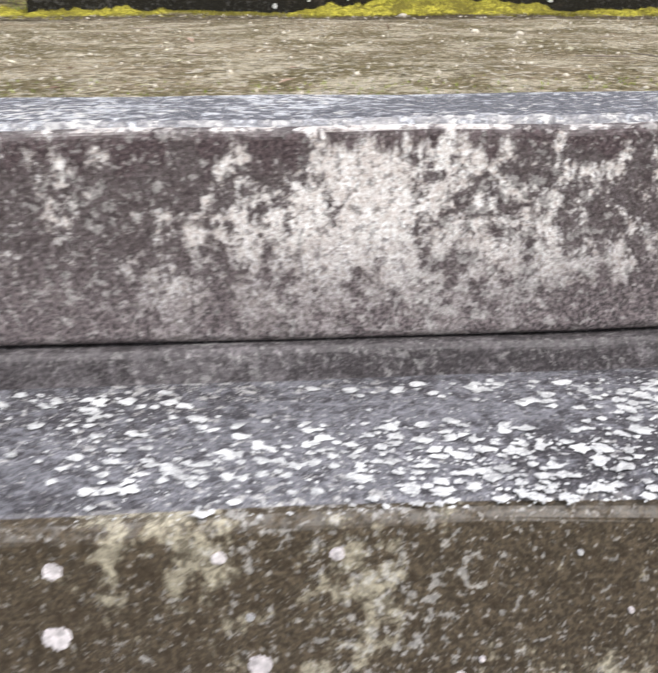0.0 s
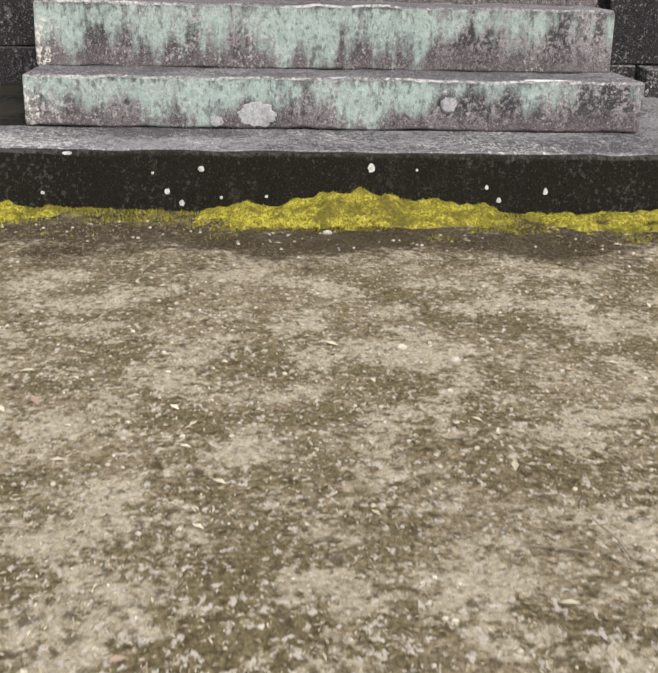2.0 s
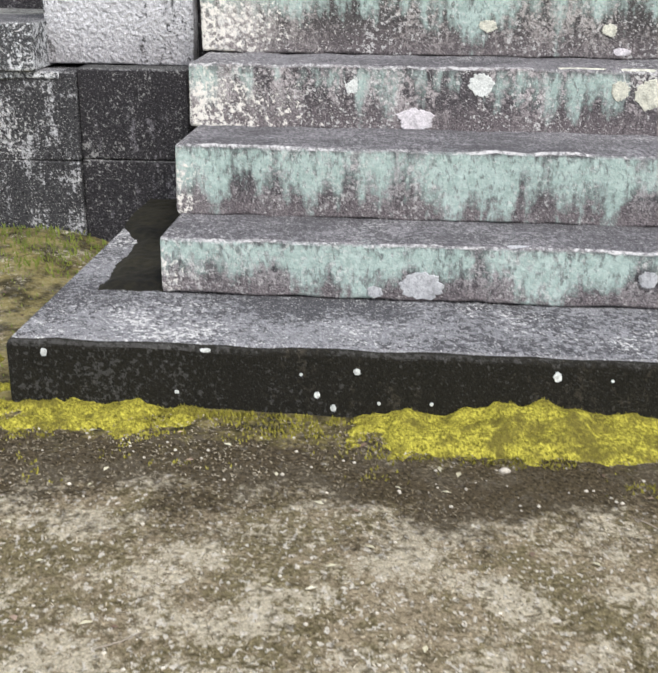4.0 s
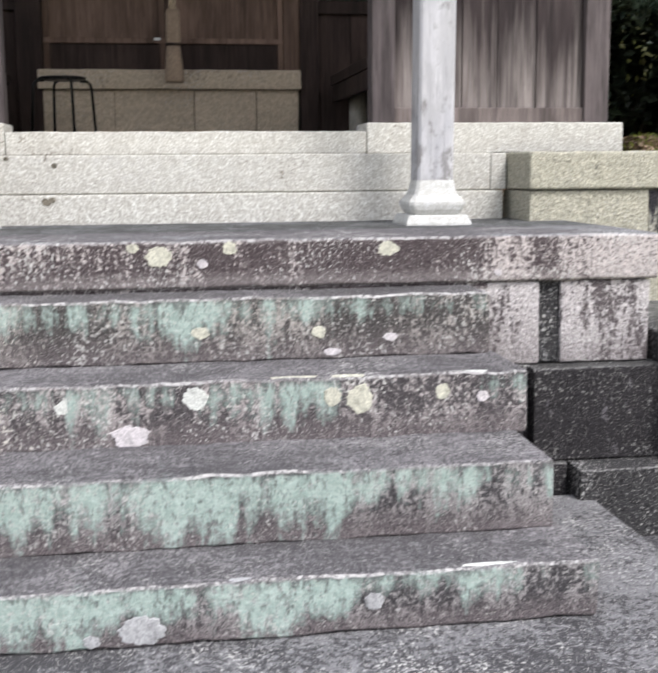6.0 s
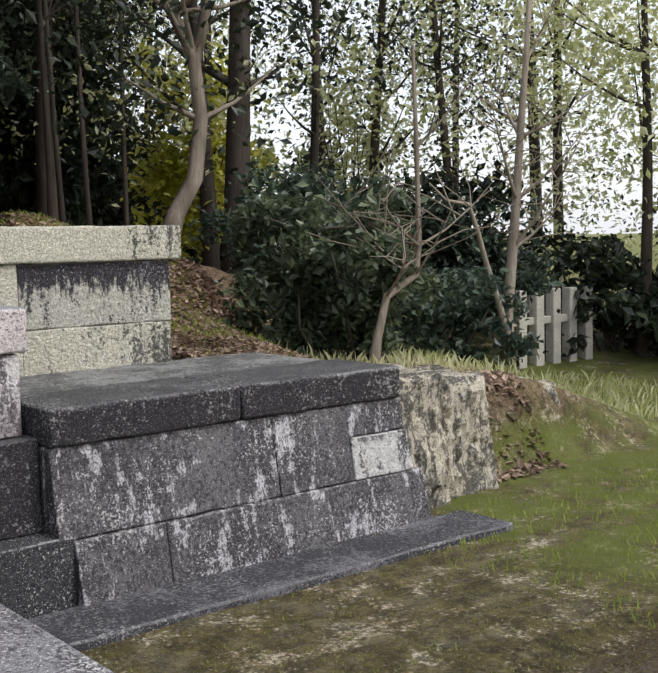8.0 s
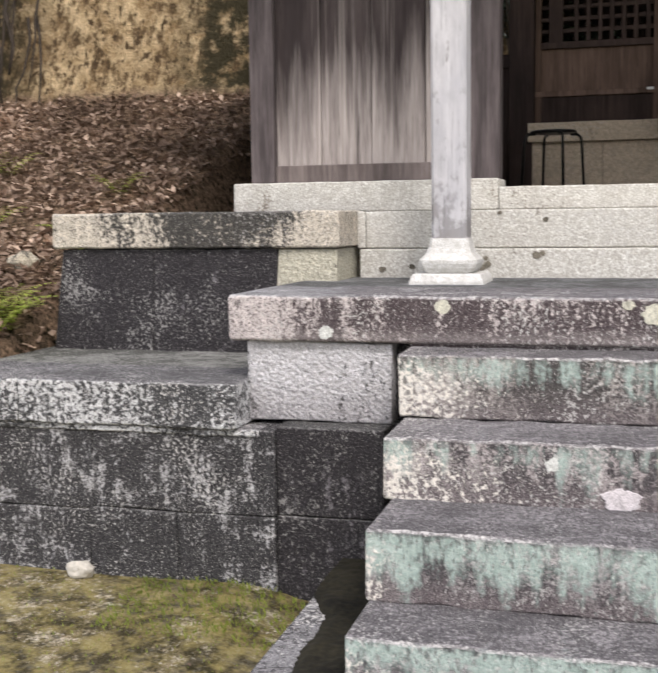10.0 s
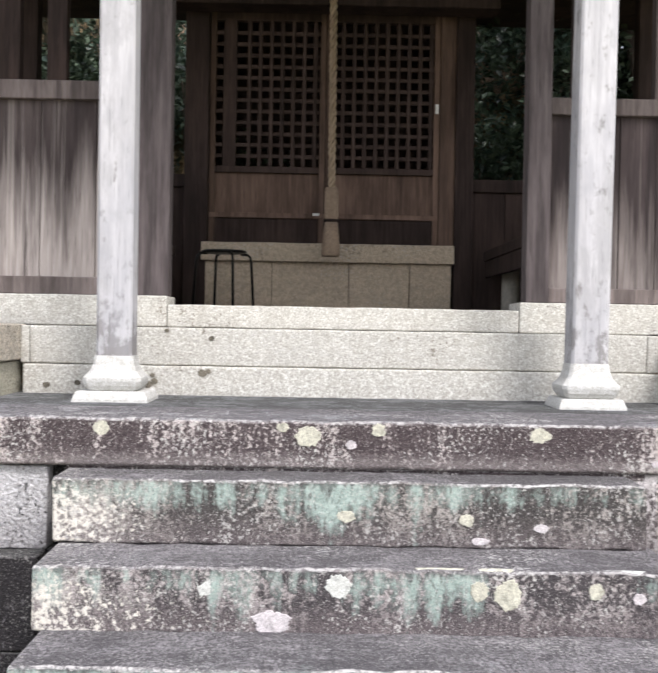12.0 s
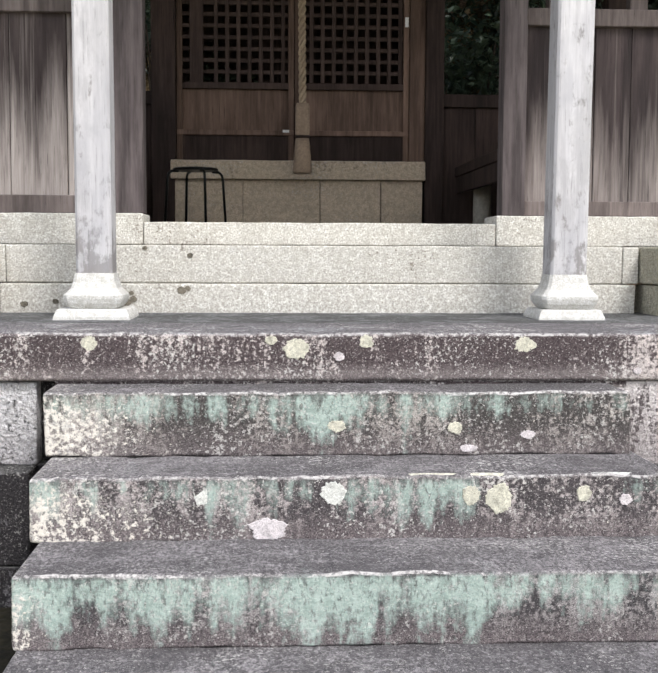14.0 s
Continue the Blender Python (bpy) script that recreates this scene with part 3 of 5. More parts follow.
def leaves_mesh(name, centres, size, mat, rng, flat=0.0, long=1.7):
    """Many small folded leaves, one island each; flat: how far they lie down."""
    n = len(centres)
    d = rng.normal(size=(n, 3))
    d[:, 2] *= 1 - flat
    d /= np.linalg.norm(d, axis=1)[:, None]
    up = rng.normal(size=(n, 3)) * (1 - flat) + np.array([0, 0, 1.0 + 2 * flat])
    s = np.cross(d, up)
    s /= np.linalg.norm(s, axis=1)[:, None] + 1e-9
    nn = np.cross(s, d)
    ln = size * rng.uniform(0.6, 1.3, (n, 1))
    w = ln / long * 0.5
    c = np.asarray(centres)
    v = np.stack([c - d * ln * 0.5, c + s * w + nn * w * 0.35, c + d * ln * 0.5, c - s * w + nn * w * 0.35], 1).reshape(-1, 3)
    me = bpy.data.meshes.new(name)
    i = np.arange(n)[:, None] * 4
    faces = np.concatenate([np.hstack([i, i + 1, i + 2]), np.hstack([i, i + 2, i + 3])])
    me.from_pydata(v.tolist(), [], faces.tolist())
    me.materials.append(mat)
    return me


def smooth01(a, b, v):
    t = np.clip((v - a) / (b - a), 0, 1)
    return t * t * (3 - 2 * t)


# ---- ground ----
def height(x, y):
    """The lie of the land: the forecourt at nought, the drop of the lower stairs, the terraces and the hill behind."""
    ys = y - 0.07 * np.clip(x + 0.17, -4.2, 4.2)  # the lower stairs lie a little askew
    front = np.where(ys < -2.36, np.maximum(-1.06, -0.22 - 0.83 * (-2.36 - ys)), 0.0)
    left = 0.62 * smooth01(1.5, 1.6, y) + 0.10 * smooth01(1.6, 1.8, y) + 0.36 * np.clip(y - 1.8, 0, 4.4) + 2.9 * smooth01(6.1, 7.0, y) + 0.35 * np.clip(y - 7, 0, 12)
    mid = 1.2 * smooth01(2.8, 2.9, y) + 0.5 * smooth01(5.4, 7.0, y) + 2.0 * smooth01(7.2, 8.6, y) + 0.35 * np.clip(y - 8, 0, 12)
    fall = np.clip(1.0 - 0.17 * np.clip(x - 3.0, 0, 6), 0.3, 1)
    bank = (0.60 - 0.12 * smooth01(3.4, 4.4, x)) * smooth01(1.72, 1.98, y) * (1 - smooth01(4.6, 6.5, x))
    dip = 1 - 0.9 * smooth01(3.1, 4.2, x) * (1 - smooth01(3.9, 5.2, y))
    right = np.maximum(bank, 0) + (0.68 * smooth01(2.0, 4.8, y) + 0.2 * smooth01(3.0, 5.0, y)) * fall * dip
    edge = np.where(y < 2.45, 0.62, 0.0)
    wl, wr = smooth01(-2.64, -2.84, x), smooth01(2.75 + edge, 2.95 + edge, x)
    far = 1 - smooth01(14, 40, np.hypot(x, y))
    banked = 0.055 * smooth01(0.55, 1.40, y) * (1 - smooth01(1.42, 1.5, y)) * smooth01(-1.20, -1.45, x)
    return front + banked + (left * wl + right * wr + mid * (1 - wl - wr)) * far


def ground_lines(lo, hi, fine_lo, fine_hi, fine):
    out = list(np.arange(fine_lo, fine_hi, fine))
    s, p = fine, fine_lo
    while p > lo:
        s *= 1.35
        p -= s
        out.append(max(p, lo))
    s, p = fine, fine_hi
    while p < hi:
        s *= 1.35
        p += s
        out.append(min(p, hi))
    return np.unique(np.round(out, 4))


gx, gy = ground_lines(-600, 600, -5.2, 6.0, 0.07), ground_lines(-600, 600, -2.6, 8.0, 0.07)
GX, GY = np.meshgrid(gx, gy)
GZ = height(GX, GY)
for a in range(GX.shape[0]):
    for b in range(GX.shape[1]):
        q = (GX[a, b], GY[a, b])
        if abs(q[0]) < 12 and abs(q[1]) < 14:
            rough = 0.05 if GZ[a, b] > 0.5 else 0.010
            steep = 0.22 * float(smooth01(2.2, 3.0, GZ[a, b])) * (1 - float(smooth01(4.8, 5.6, GZ[a, b])))
            GZ[a, b] += noise.noise((q[0] * 2.3, q[1] * 2.3, 0)) * rough + noise.noise((q[0] * 9, q[1] * 9, 4)) * rough * 0.3 + noise.noise((q[0] * 1.7, q[1] * 1.7, 9)) * steep * 2 + noise.noise((q[0] * 6, q[1] * 6, 2)) * steep * 0.8
ny, nx = GX.shape
gid = np.arange(nx * ny).reshape(ny, nx)
gfaces = np.stack([gid[:-1, :-1], gid[:-1, 1:], gid[1:, 1:], gid[1:, :-1]], -1).reshape(-1, 4)
ground = part("ground", mesh_from("ground", np.stack([GX, GY, GZ], -1).reshape(-1, 3).tolist(), gfaces.tolist(), GROUND, True))
tagged(ground, "bare mossy earth forecourt with leaf-littered slopes", "ground", kind="structure")


def ground_z(x, y):
    """The height of the ground sheet at a place."""
    i = int(np.clip(np.searchsorted(gx, x) - 1, 0, nx - 2))
    j = int(np.clip(np.searchsorted(gy, y) - 1, 0, ny - 2))
    u, v = (x - gx[i]) / (gx[i + 1] - gx[i]), (y - gy[j]) / (gy[j + 1] - gy[j])
    return float((1 - v) * ((1 - u) * GZ[j, i] + u * GZ[j, i + 1]) + v * ((1 - u) * GZ[j + 1, i] + u * GZ[j + 1, i + 1]))


# ---- stairs up to the shrine ----
stairs = thing("stone_stairs", "weathered granite stairs stained with lichen and blue-green algae", "stairs", "structure")
plinth = part("plinth", bar("plinth", -1.12, 1.36, 0.02, 1.42, -0.10, 0.157, PLINTH, 0.014, 0.004, seed=1), stairs, "wide base slab with a black mossy front")
part("plinth_top", bar("plinth_top", -1.115, 1.355, 0.035, 1.40, 0.10, 0.161, TREAD, 0.012, 0.003, seed=2), stairs, "grey speckled slab surface")
STEPS = ((-0.835, 0.985, 0.394, 0.72, 0.163, 0.312, STEP_A), (-0.845, 0.955, 0.650, 1.06, 0.310, 0.506, STEP_A),
         (-0.872, 0.990, 0.985, 1.36, 0.497, 0.690, STEP_B), (-0.892, 0.960, 1.290, 1.62, 0.690, 0.893, STEP_C))
step_parts = [part("step", bar("step", *s[:6], s[6], 0.010, 0.006, 0.02, seed=3 + i), stairs, l) for i, (s, l) in enumerate(zip(STEPS, (
    "lowest step with blue-green algae", "second step with the strongest algae", "third step with white and pink lichen", "top step, brownish with cream lichen")))]
cap = part("landing_slab", bar("landing_slab", -1.545, 1.640, 1.495, 2.0, 0.902, 1.063, CAP, 0.014, 0.004, 0.03, seed=8), stairs, "purplish brown projecting edge slab")
part("riser_lip", bar("riser_lip", -0.90, 1.02, 1.512, 1.66, 0.876, 0.906, CAP, 0.008, 0.003, seed=9), stairs)
platform = part("platform_floor", bar("platform_floor", -1.545, 1.64, 1.98, 2.80, 0.86, 1.061, PAVE, 0.008, 0.002, seed=10))
tagged(platform, "flat grey paved landing before the shrine", "floor", kind="structure")


def lichen(parent, x, z, y, rx, rz, mat, seed, name="lichen_patch"):
    """A crust with a lobed outline, 2 mm thick, on an upright face that looks towards -y."""
    n, verts = 54, [(x, y - 0.0032, z)]
    for ring, dy in ((0.93, 0.003), (1.0, -0.003)):
        for i in range(n):
            a = 2 * math.pi * i / n
            f = ring * (1 + 0.22 * noise.noise((math.cos(a) * 1.4, math.sin(a) * 1.4, seed * 3.7)) + 0.2 * noise.noise((math.cos(a) * 4, math.sin(a) * 4, seed)) + 0.16 * noise.noise((math.cos(a) * 9, math.sin(a) * 9, seed)))
            verts.append((x + rx * f * math.cos(a), y - dy, z + rz * f * math.sin(a)))
    faces = [(0, 1 + (i + 1) % n, 1 + i) for i in range(n)]
    faces += [(1 + i, 1 + (i + 1) % n, 1 + n + (i + 1) % n, 1 + n + i) for i in range(n)]
    return part(name, mesh_from(name, verts, faces, mat), parent)

YS = [s[2] for s in STEPS]
for row in ((0, -0.162, 0.205, 0.062, 0.036, GREY_LICHEN), (0, 0.405, 0.240, 0.024, 0.022, GREY_LICHEN), (0, -0.28, 0.185, 0.02, 0.016, GREY_LICHEN),
            (2, -0.006, 0.641, 0.036, 0.033, WHITE_LICHEN), (2, -0.193, 0.535, 0.054, 0.036, PINK_LICHEN), (2, -0.385, 0.635, 0.022, 0.030, WHITE_LICHEN),
            (2, 0.395, 0.63, 0.028, 0.028, YELLOW_LICHEN), (2, 0.475, 0.62, 0.04, 0.042, YELLOW_LICHEN), (2, 0.725, 0.635, 0.024, 0.024, YELLOW_LICHEN), (2, 0.85, 0.615, 0.02, 0.016, PINK_LICHEN),
            (3, 0.397, 0.777, 0.023, 0.019, YELLOW_LICHEN), (3, 0.63, 0.757, 0.025, 0.014, PINK_LICHEN), (3, 0.02, 0.785, 0.028, 0.018, YELLOW_LICHEN), (3, 0.44, 0.713, 0.03, 0.012, PINK_LICHEN)):
    lichen(step_parts[row[0]], row[1], row[2], YS[row[0]], row[3], row[4], row[5], row[1] * 9 + row[2] * 31)
for row in ((-0.10, 1.013, 0.042, 0.034, YELLOW_LICHEN), (-1.187, 0.938, 0.026, 0.026, WHITE_LICHEN), (-0.782, 1.03, 0.026, 0.026, YELLOW_LICHEN), (-0.185, 1.04, 0.02, 0.016, YELLOW_LICHEN),
            (0.13, 1.035, 0.024, 0.022, YELLOW_LICHEN), (0.665, 1.025, 0.036, 0.026, YELLOW_LICHEN), (0.04, 0.985, 0.018, 0.016, PINK_LICHEN), (1.05, 0.935, 0.014, 0.012, PINK_LICHEN)):
    lichen(cap, row[0], row[1], 1.495, row[2], row[3], row[4], row[0] * 13 + 2)
for row in ((-0.302, 0.112, 0.013, 0.012), (0.148, 0.119, 0.015, 0.021), (-0.393, 0.051, 0.011, 0.013), (-0.25, 0.036, 0.006, 0.006), (-0.13, 0.04, 0.007, 0.006), (-0.355, 0.02, 0.012, 0.014),
            (0.27, 0.115, 0.006, 0.006), (0.495, 0.035, 0.01, 0.012), (0.46, 0.07, 0.008, 0.01), (0.62, 0.06, 0.01, 0.016), (-0.72, 0.045, 0.008, 0.007), (-0.43, 0.10, 0.006, 0.005), (-0.65, 0.15, 0.02, 0.007), (-1.03, 0.13, 0.012, 0.016)):
    lichen(plinth, row[0], row[1], 0.02, row[2] * 0.62, row[3] * 0.62, WHITE_LICHEN, row[0] * 17)


def edge_crust(parent, x, y, z, rx, mat, seed):
    """A flat crust lying on a step's front edge."""
    n = 22
    verts = [(x, y, z + 0.0025)]
    for i in range(n):
        a = 2 * math.pi * i / n
        f = 1 + 0.3 * noise.noise((math.cos(a) * 2, math.sin(a) * 2, seed))
        verts.append((x + rx * f * math.cos(a), y + 0.011 * f * math.sin(a), z + 0.001 + min(0, 0.014 * math.sin(a))))
    part("lichen_patch", mesh_from("lichen_patch", verts, [(0, 1 + i, 1 + (i + 1) % n) for i in range(n)], mat, True), parent)


for i, x, r, m in ((0, 0.70, 0.075, WHITE_LICHEN), (0, 0.08, 0.03, GREY_LICHEN), (2, 0.28, 0.07, YELLOW_LICHEN), (2, 0.80, 0.065, WHITE_LICHEN), (2, 0.44, 0.05, YELLOW_LICHEN)):
    edge_crust(step_parts[i], x, YS[i] + 0.012, STEPS[i][5] + 0.001, r, m, x * 7)


# ---- piers and terraces ----
def stones(parent, rows, rough=0.004, batter=0.0, head=0.0, end=None):
    """Stones of a wall; batter: how far the face leans out below the height head, per metre; end: (x, way) of a free end that leans out too."""
    for i, (x0, x1, y0, y1, z0, z1, m) in enumerate(rows):
        me = bar("stone", x0 + 0.0012, x1 - 0.0012, y0, y1, z0 + 0.001, z1 - 0.001, m, 0.008, rough, 0.05, seed=i + x0)
        if batter:
            for v in me.vertices:
                d = batter * (head - v.co.z)
                if v.co.y < (y0 + y1) / 2:
                    v.co.y -= d
                if end and abs(v.co.x - end[0]) < 0.08:
                    v.co.x += d * end[1]
        part("stone", me, parent)


pier_left = thing("wall_left_pier", "stone pier beside the stairs, pale block over black ones", "wall", "structure")
stones(pier_left, ((-1.487, -0.965, 1.525, 2.0, 0.618, 0.900, PALE), (-0.965, -0.90, 1.60, 2.0, 0.618, 0.90, BLACK),
                   (-1.35, -0.97, 1.42, 2.0, 0.305, 0.618, BLACK), (-1.35, -0.90, 1.42, 2.0, -0.04, 0.305, BLACK), (-0.975, -0.885, 1.55, 2.0, 0.305, 0.618, BLACK)))
pier_right = thing("wall_right_pier", "stone pier beside the stairs, pinkish pale block over black ones", "wall", "structure")
stones(pier_right, ((0.962, 1.21, 1.515, 2.0, 0.605, 0.900, PINKISH), (1.205, 1.29, 1.535, 2.0, 0.605, 0.900, WALLS), (1.285, 1.615, 1.515, 2.0, 0.605, 0.900, PINKISH),
                    (1.17, 1.64, 1.44, 2.0, 0.27, 0.605, BLACK), (0.985, 1.18, 1.50, 2.0, 0.27, 0.605, BLACK), (0.97, 1.29, 1.42, 2.0, -0.04, 0.27, BLACK), (1.30, 1.705, 1.32, 2.0, -0.04, 0.27, WALLS)))
wall_left = thing("wall_left_terrace", "low retaining wall of dark lichen-spotted stones with a coping", "wall", "structure")
stones(wall_left, ((-1.72, -1.35, 1.40, 1.8, -0.04, 0.30, WALLS), (-2.06, -1.72, 1.40, 1.8, -0.04, 0.30, WALLS), (-2.75, -2.06, 1.40, 1.8, -0.04, 0.29, WALLS), (-3.9, -2.75, 1.40, 1.8, -0.04, 0.29, WALLS), (-5.2, -3.9, 1.40, 1.8, 0.0, 0.29, WALLS),
                   (-2.04, -1.35, 1.40, 1.8, 0.30, 0.605, WALLS), (-2.9, -2.04, 1.40, 1.8, 0.29, 0.60, WALLS), (-5.2, -2.9, 1.40, 1.8, 0.29, 0.60, WALLS)))
for x0, x1 in ((-2.32, -1.475), (-3.4, -2.32), (-5.2, -3.4)):
    part("coping_stone", bar("coping_stone", x0, x1 - 0.004, 1.375, 1.80, 0.605, 0.765, SPECKLED, 0.009, 0.005, 0.04, seed=x0), wall_left)
part("mortar_line", bar("mortar_line", -5.2, -1.40, 1.392, 1.50, 0.580, 0.606, SPECKLED, 0.008, 0.006, 0.03, seed=12), wall_left, "pale lime-washed joint under the coping")
part("terrace_top", bar("terrace_top", -2.80, -1.48, 1.79, 2.46, 0.55, 0.748, TERRACE, 0.01, 0.004), wall_left)
wall_right = thing("wall_right_terrace", "low retaining wall of dark rain-streaked stones with a coping", "wall", "structure")
stones(wall_right, ((1.70, 2.06, 1.37, 1.8, -0.06, 0.255, RSTREAK), (2.06, 2.84, 1.37, 1.8, -0.06, 0.255, RSTREAK), (2.84, 3.35, 1.38, 1.8, -0.08, 0.255, RSTREAK),
                    (1.645, 2.60, 1.38, 1.8, 0.255, 0.575, RSTREAK), (2.60, 2.99, 1.38, 1.8, 0.255, 0.575, RSTREAK), (2.99, 3.30, 1.375, 1.8, 0.257, 0.435, DIRTY), (2.99, 3.30, 1.38, 1.8, 0.437, 0.575, RSTREAK)), batter=0.19, head=0.575, end=(3.32, 0.5))
for x0, x1 in ((1.645, 2.45), (2.45, 3.30)):
    part("coping_stone", bar("coping_stone", x0, x1 - 0.004, 1.36, 1.80, 0.577, 0.715, BLACK, 0.016, 0.005, 0.04, seed=x0), wall_right)
part("terrace_top", bar("terrace_top", 1.65, 3.30, 1.79, 2.46, 0.53, 0.703, TERRACE, 0.01, 0.004), wall_right)
kerb = part("paving_strip", bar("paving_strip", 1.36, 3.60, 0.98, 1.30, -0.12, 0.032, STRIP, 0.012, 0.004, seed=4))
tagged(kerb, "narrow dark stone strip at the foot of the wall", "kerb", kind="structure")

upper_left = thing("wall_left_upper", "upper side wall with a lichen-blackened coping block", "wall", "structure")
part("coping_stone", bar("coping_stone", -2.735, -1.375, 2.385, 2.80, 1.203, 1.362, COPE, 0.012, 0.004, 0.04, seed=6), upper_left)
stones(upper_left, ((-1.66, -1.39, 2.41, 2.80, 1.03, 1.20, GREENISH), (-2.24, -1.66, 2.41, 2.80, 0.70, 1.20, BLACK), (-2.70, -2.24, 2.41, 2.80, 0.70, 1.20, BLACK), (-1.66, -1.50, 2.41, 2.8, 0.70, 1.03, BLACK)), batter=0.08, head=1.2, end=(-2.70, -1.0))
upper_right = thing("wall_right_upper", "upper side wall with a greenish granite coping block", "wall", "structure")
part("coping_stone", bar("coping_stone", 1.465, 2.845, 2.40, 2.80, 1.195, 1.356, GREENISH, 0.012, 0.004, 0.04, seed=7), upper_right)
stones(upper_right, ((1.475, 2.02, 2.425, 2.80, 0.90, 1.192, GREENISH), (2.02, 2.79, 2.425, 2.80, 0.90, 1.192, GREENWALL), (2.03, 2.79, 2.425, 2.80, 0.66, 0.90, GREENISH), (1.60, 2.03, 2.425, 2.80, 0.66, 0.90, GREENISH)))

# ---- shrine base ----
base = thing("shrine_base", "buff granite base courses under the shrine", "base", "structure")
for x0, x1 in ((-1.36, 1.44),):
    part("stone", bar("stone", x0, x1 - 0.003, 2.68, 3.2, 1.05, 1.188, GRANITE, 0.007, 0.002, seed=x0), base)
for x0, x1 in ((-1.375, -1.335), (-1.335, 1.385), (1.385, 1.46)):
    part("stone", bar("stone", x0, x1 - 0.003, 2.70, 3.2, 1.191, 1.356, GRANITE, 0.008, 0.002, seed=x0 + 1), base)
for x0, x1, z in ((-2.05, -0.768, 1.50), (-0.768, 0.858, 1.462), (0.858, 2.11, 1.50)):
    part("sill_stone", bar("sill_stone", x0, x1 - 0.003, 2.93, 3.22, 1.358, z, GRANITE, 0.008, 0.002, seed=x0 + 2), base)
GRIME = plain_mat("dark_grime", (0.19, 0.17, 0.135), 0.95, 0, 0.6, 120)
for x, z, y, r in ((-0.578, 1.158, 2.68, 0.017), (-0.54, 1.311, 2.7, 0.011), (-0.737, 1.343, 2.7, 0.009), (-0.551, 1.167, 2.68, 0.012), (-0.812, 1.106, 2.68, 0.016), (-0.794, 1.146, 2.68, 0.01), (-0.786, 1.12, 2.68, 0.014), (-1.121, 1.109, 2.68, 0.012), (-1.256, 1.098, 2.68, 0.014)):
    lichen(base, x, z, y - 0.0005, r * 1.2, r, GRIME, x * 11, "stain")
porch_floor = part("floor", bar("floor", -2.02, 2.08, 3.20, 5.98, 1.30, 1.455, FLOORM, 0.005, 0.001))
tagged(porch_floor, "dim concrete floor inside the porch", "floor", kind="structure")


# ---- porch posts ----
def porch_post(x, y, w, name, lean, slab):
    t = thing(name, "bleached square wooden porch post on a carved stone base", "post", group="porch posts")
    b = part("base_stone", lathe("base_stone", ((0.088, 1.10), (0.098, 1.107), (0.111, 1.123), (0.117, 1.142), (0.117, 1.155), (0.106, 1.166), (0.092, 1.182), (0.083, 1.207), (0.077, 1.242)), BASE, x, y, 40, 0.96, False), t, "pale carved granite bowl-shaped base")
    part("base_slab", lathe("base_slab", ((slab, 1.058), (slab - 0.001, 1.072), (slab - 0.011, 1.096), (slab - 0.017, 1.102)), BASE, x, y, 44, 0.97, False), t, "rough pale granite slab")
    h, c, verts, faces = w / 2, 0.010, [], []
    zs = (1.240, 1.5, 2.0, 2.6, 3.2, 3.75)
    for z in zs:
        g = lean * (z - 1.24)
        for px, py in ((h, h - c), (h - c, h), (-h + c, h), (-h, h - c), (-h, -h + c), (-h + c, -h), (h - c, -h), (h, -h + c)):
            verts.append((x + px + g, y + py, z))
    for i in range(len(zs) - 1):
        for j in range(8):
            faces.append((i * 8 + j, i * 8 + (j + 1) % 8, (i + 1) * 8 + (j + 1) % 8, (i + 1) * 8 + j))
    faces += [tuple(range(8))[::-1], tuple(range(40, 48))]
    part("shaft", mesh_from("shaft", verts, faces, POST), t, "bleached chamfered timber shaft")


porch_post(-0.888, 2.335, 0.142, "porch_post", -0.004, 0.150)
porch_post(1.020, 2.335, 0.148, "porch_post", 0.010, 0.136)


# ---- front screens ----
def screen(sign, posts, rails, joints, mullions, name):
    t = thing(name, "weathered grey plank screen in a timber frame, open above", "screen", group="front screens")
    y0, y1 = 2.985, 3.10
    z = 1.502
    for x0, x1 in posts:
        part("frame_post", bar("frame_post", x0, x1, y0, y1, z, 3.7, FRAME, 0.006, 0.001, 0.3, 2), t)
    xa, xb = posts[0][1], posts[1][0]
    part("bottom_rail", bar("bottom_rail", xa, xb, y0 + 0.015, y1 - 0.01, z, rails[0], RAIL, 0.005, 0.001, 0.2), t)
    part("top_rail", bar("top_rail", xa, xb, y0 + 0.01, y1 - 0.01, rails[1], rails[2], RAIL, 0.006, 0.001, 0.2), t)
    edges = [xa, *joints, xb]
    for i, (a, b) in enumerate(zip(edges, edges[1:])):
        part("plank", bar("plank", a + 0.0015, b - 0.0015, y0 + 0.042 + 0.003 * (i % 2), y0 + 0.07, rails[0] - 0.01, rails[1] + 0.01, PANEL if sign < 0 else PANELR, 0.004, 0.0008, 0.25, 2, seed=i + xa), t)
    for x0, x1 in mullions:
        part("mullion", bar("mullion", x0, x1, y0 + 0.03, y1 - 0.02, rails[2], 3.7, RAIL if sign > 0 else DARKWOOD, 0.005, 0.001, 0.3, 2), t)
    return t


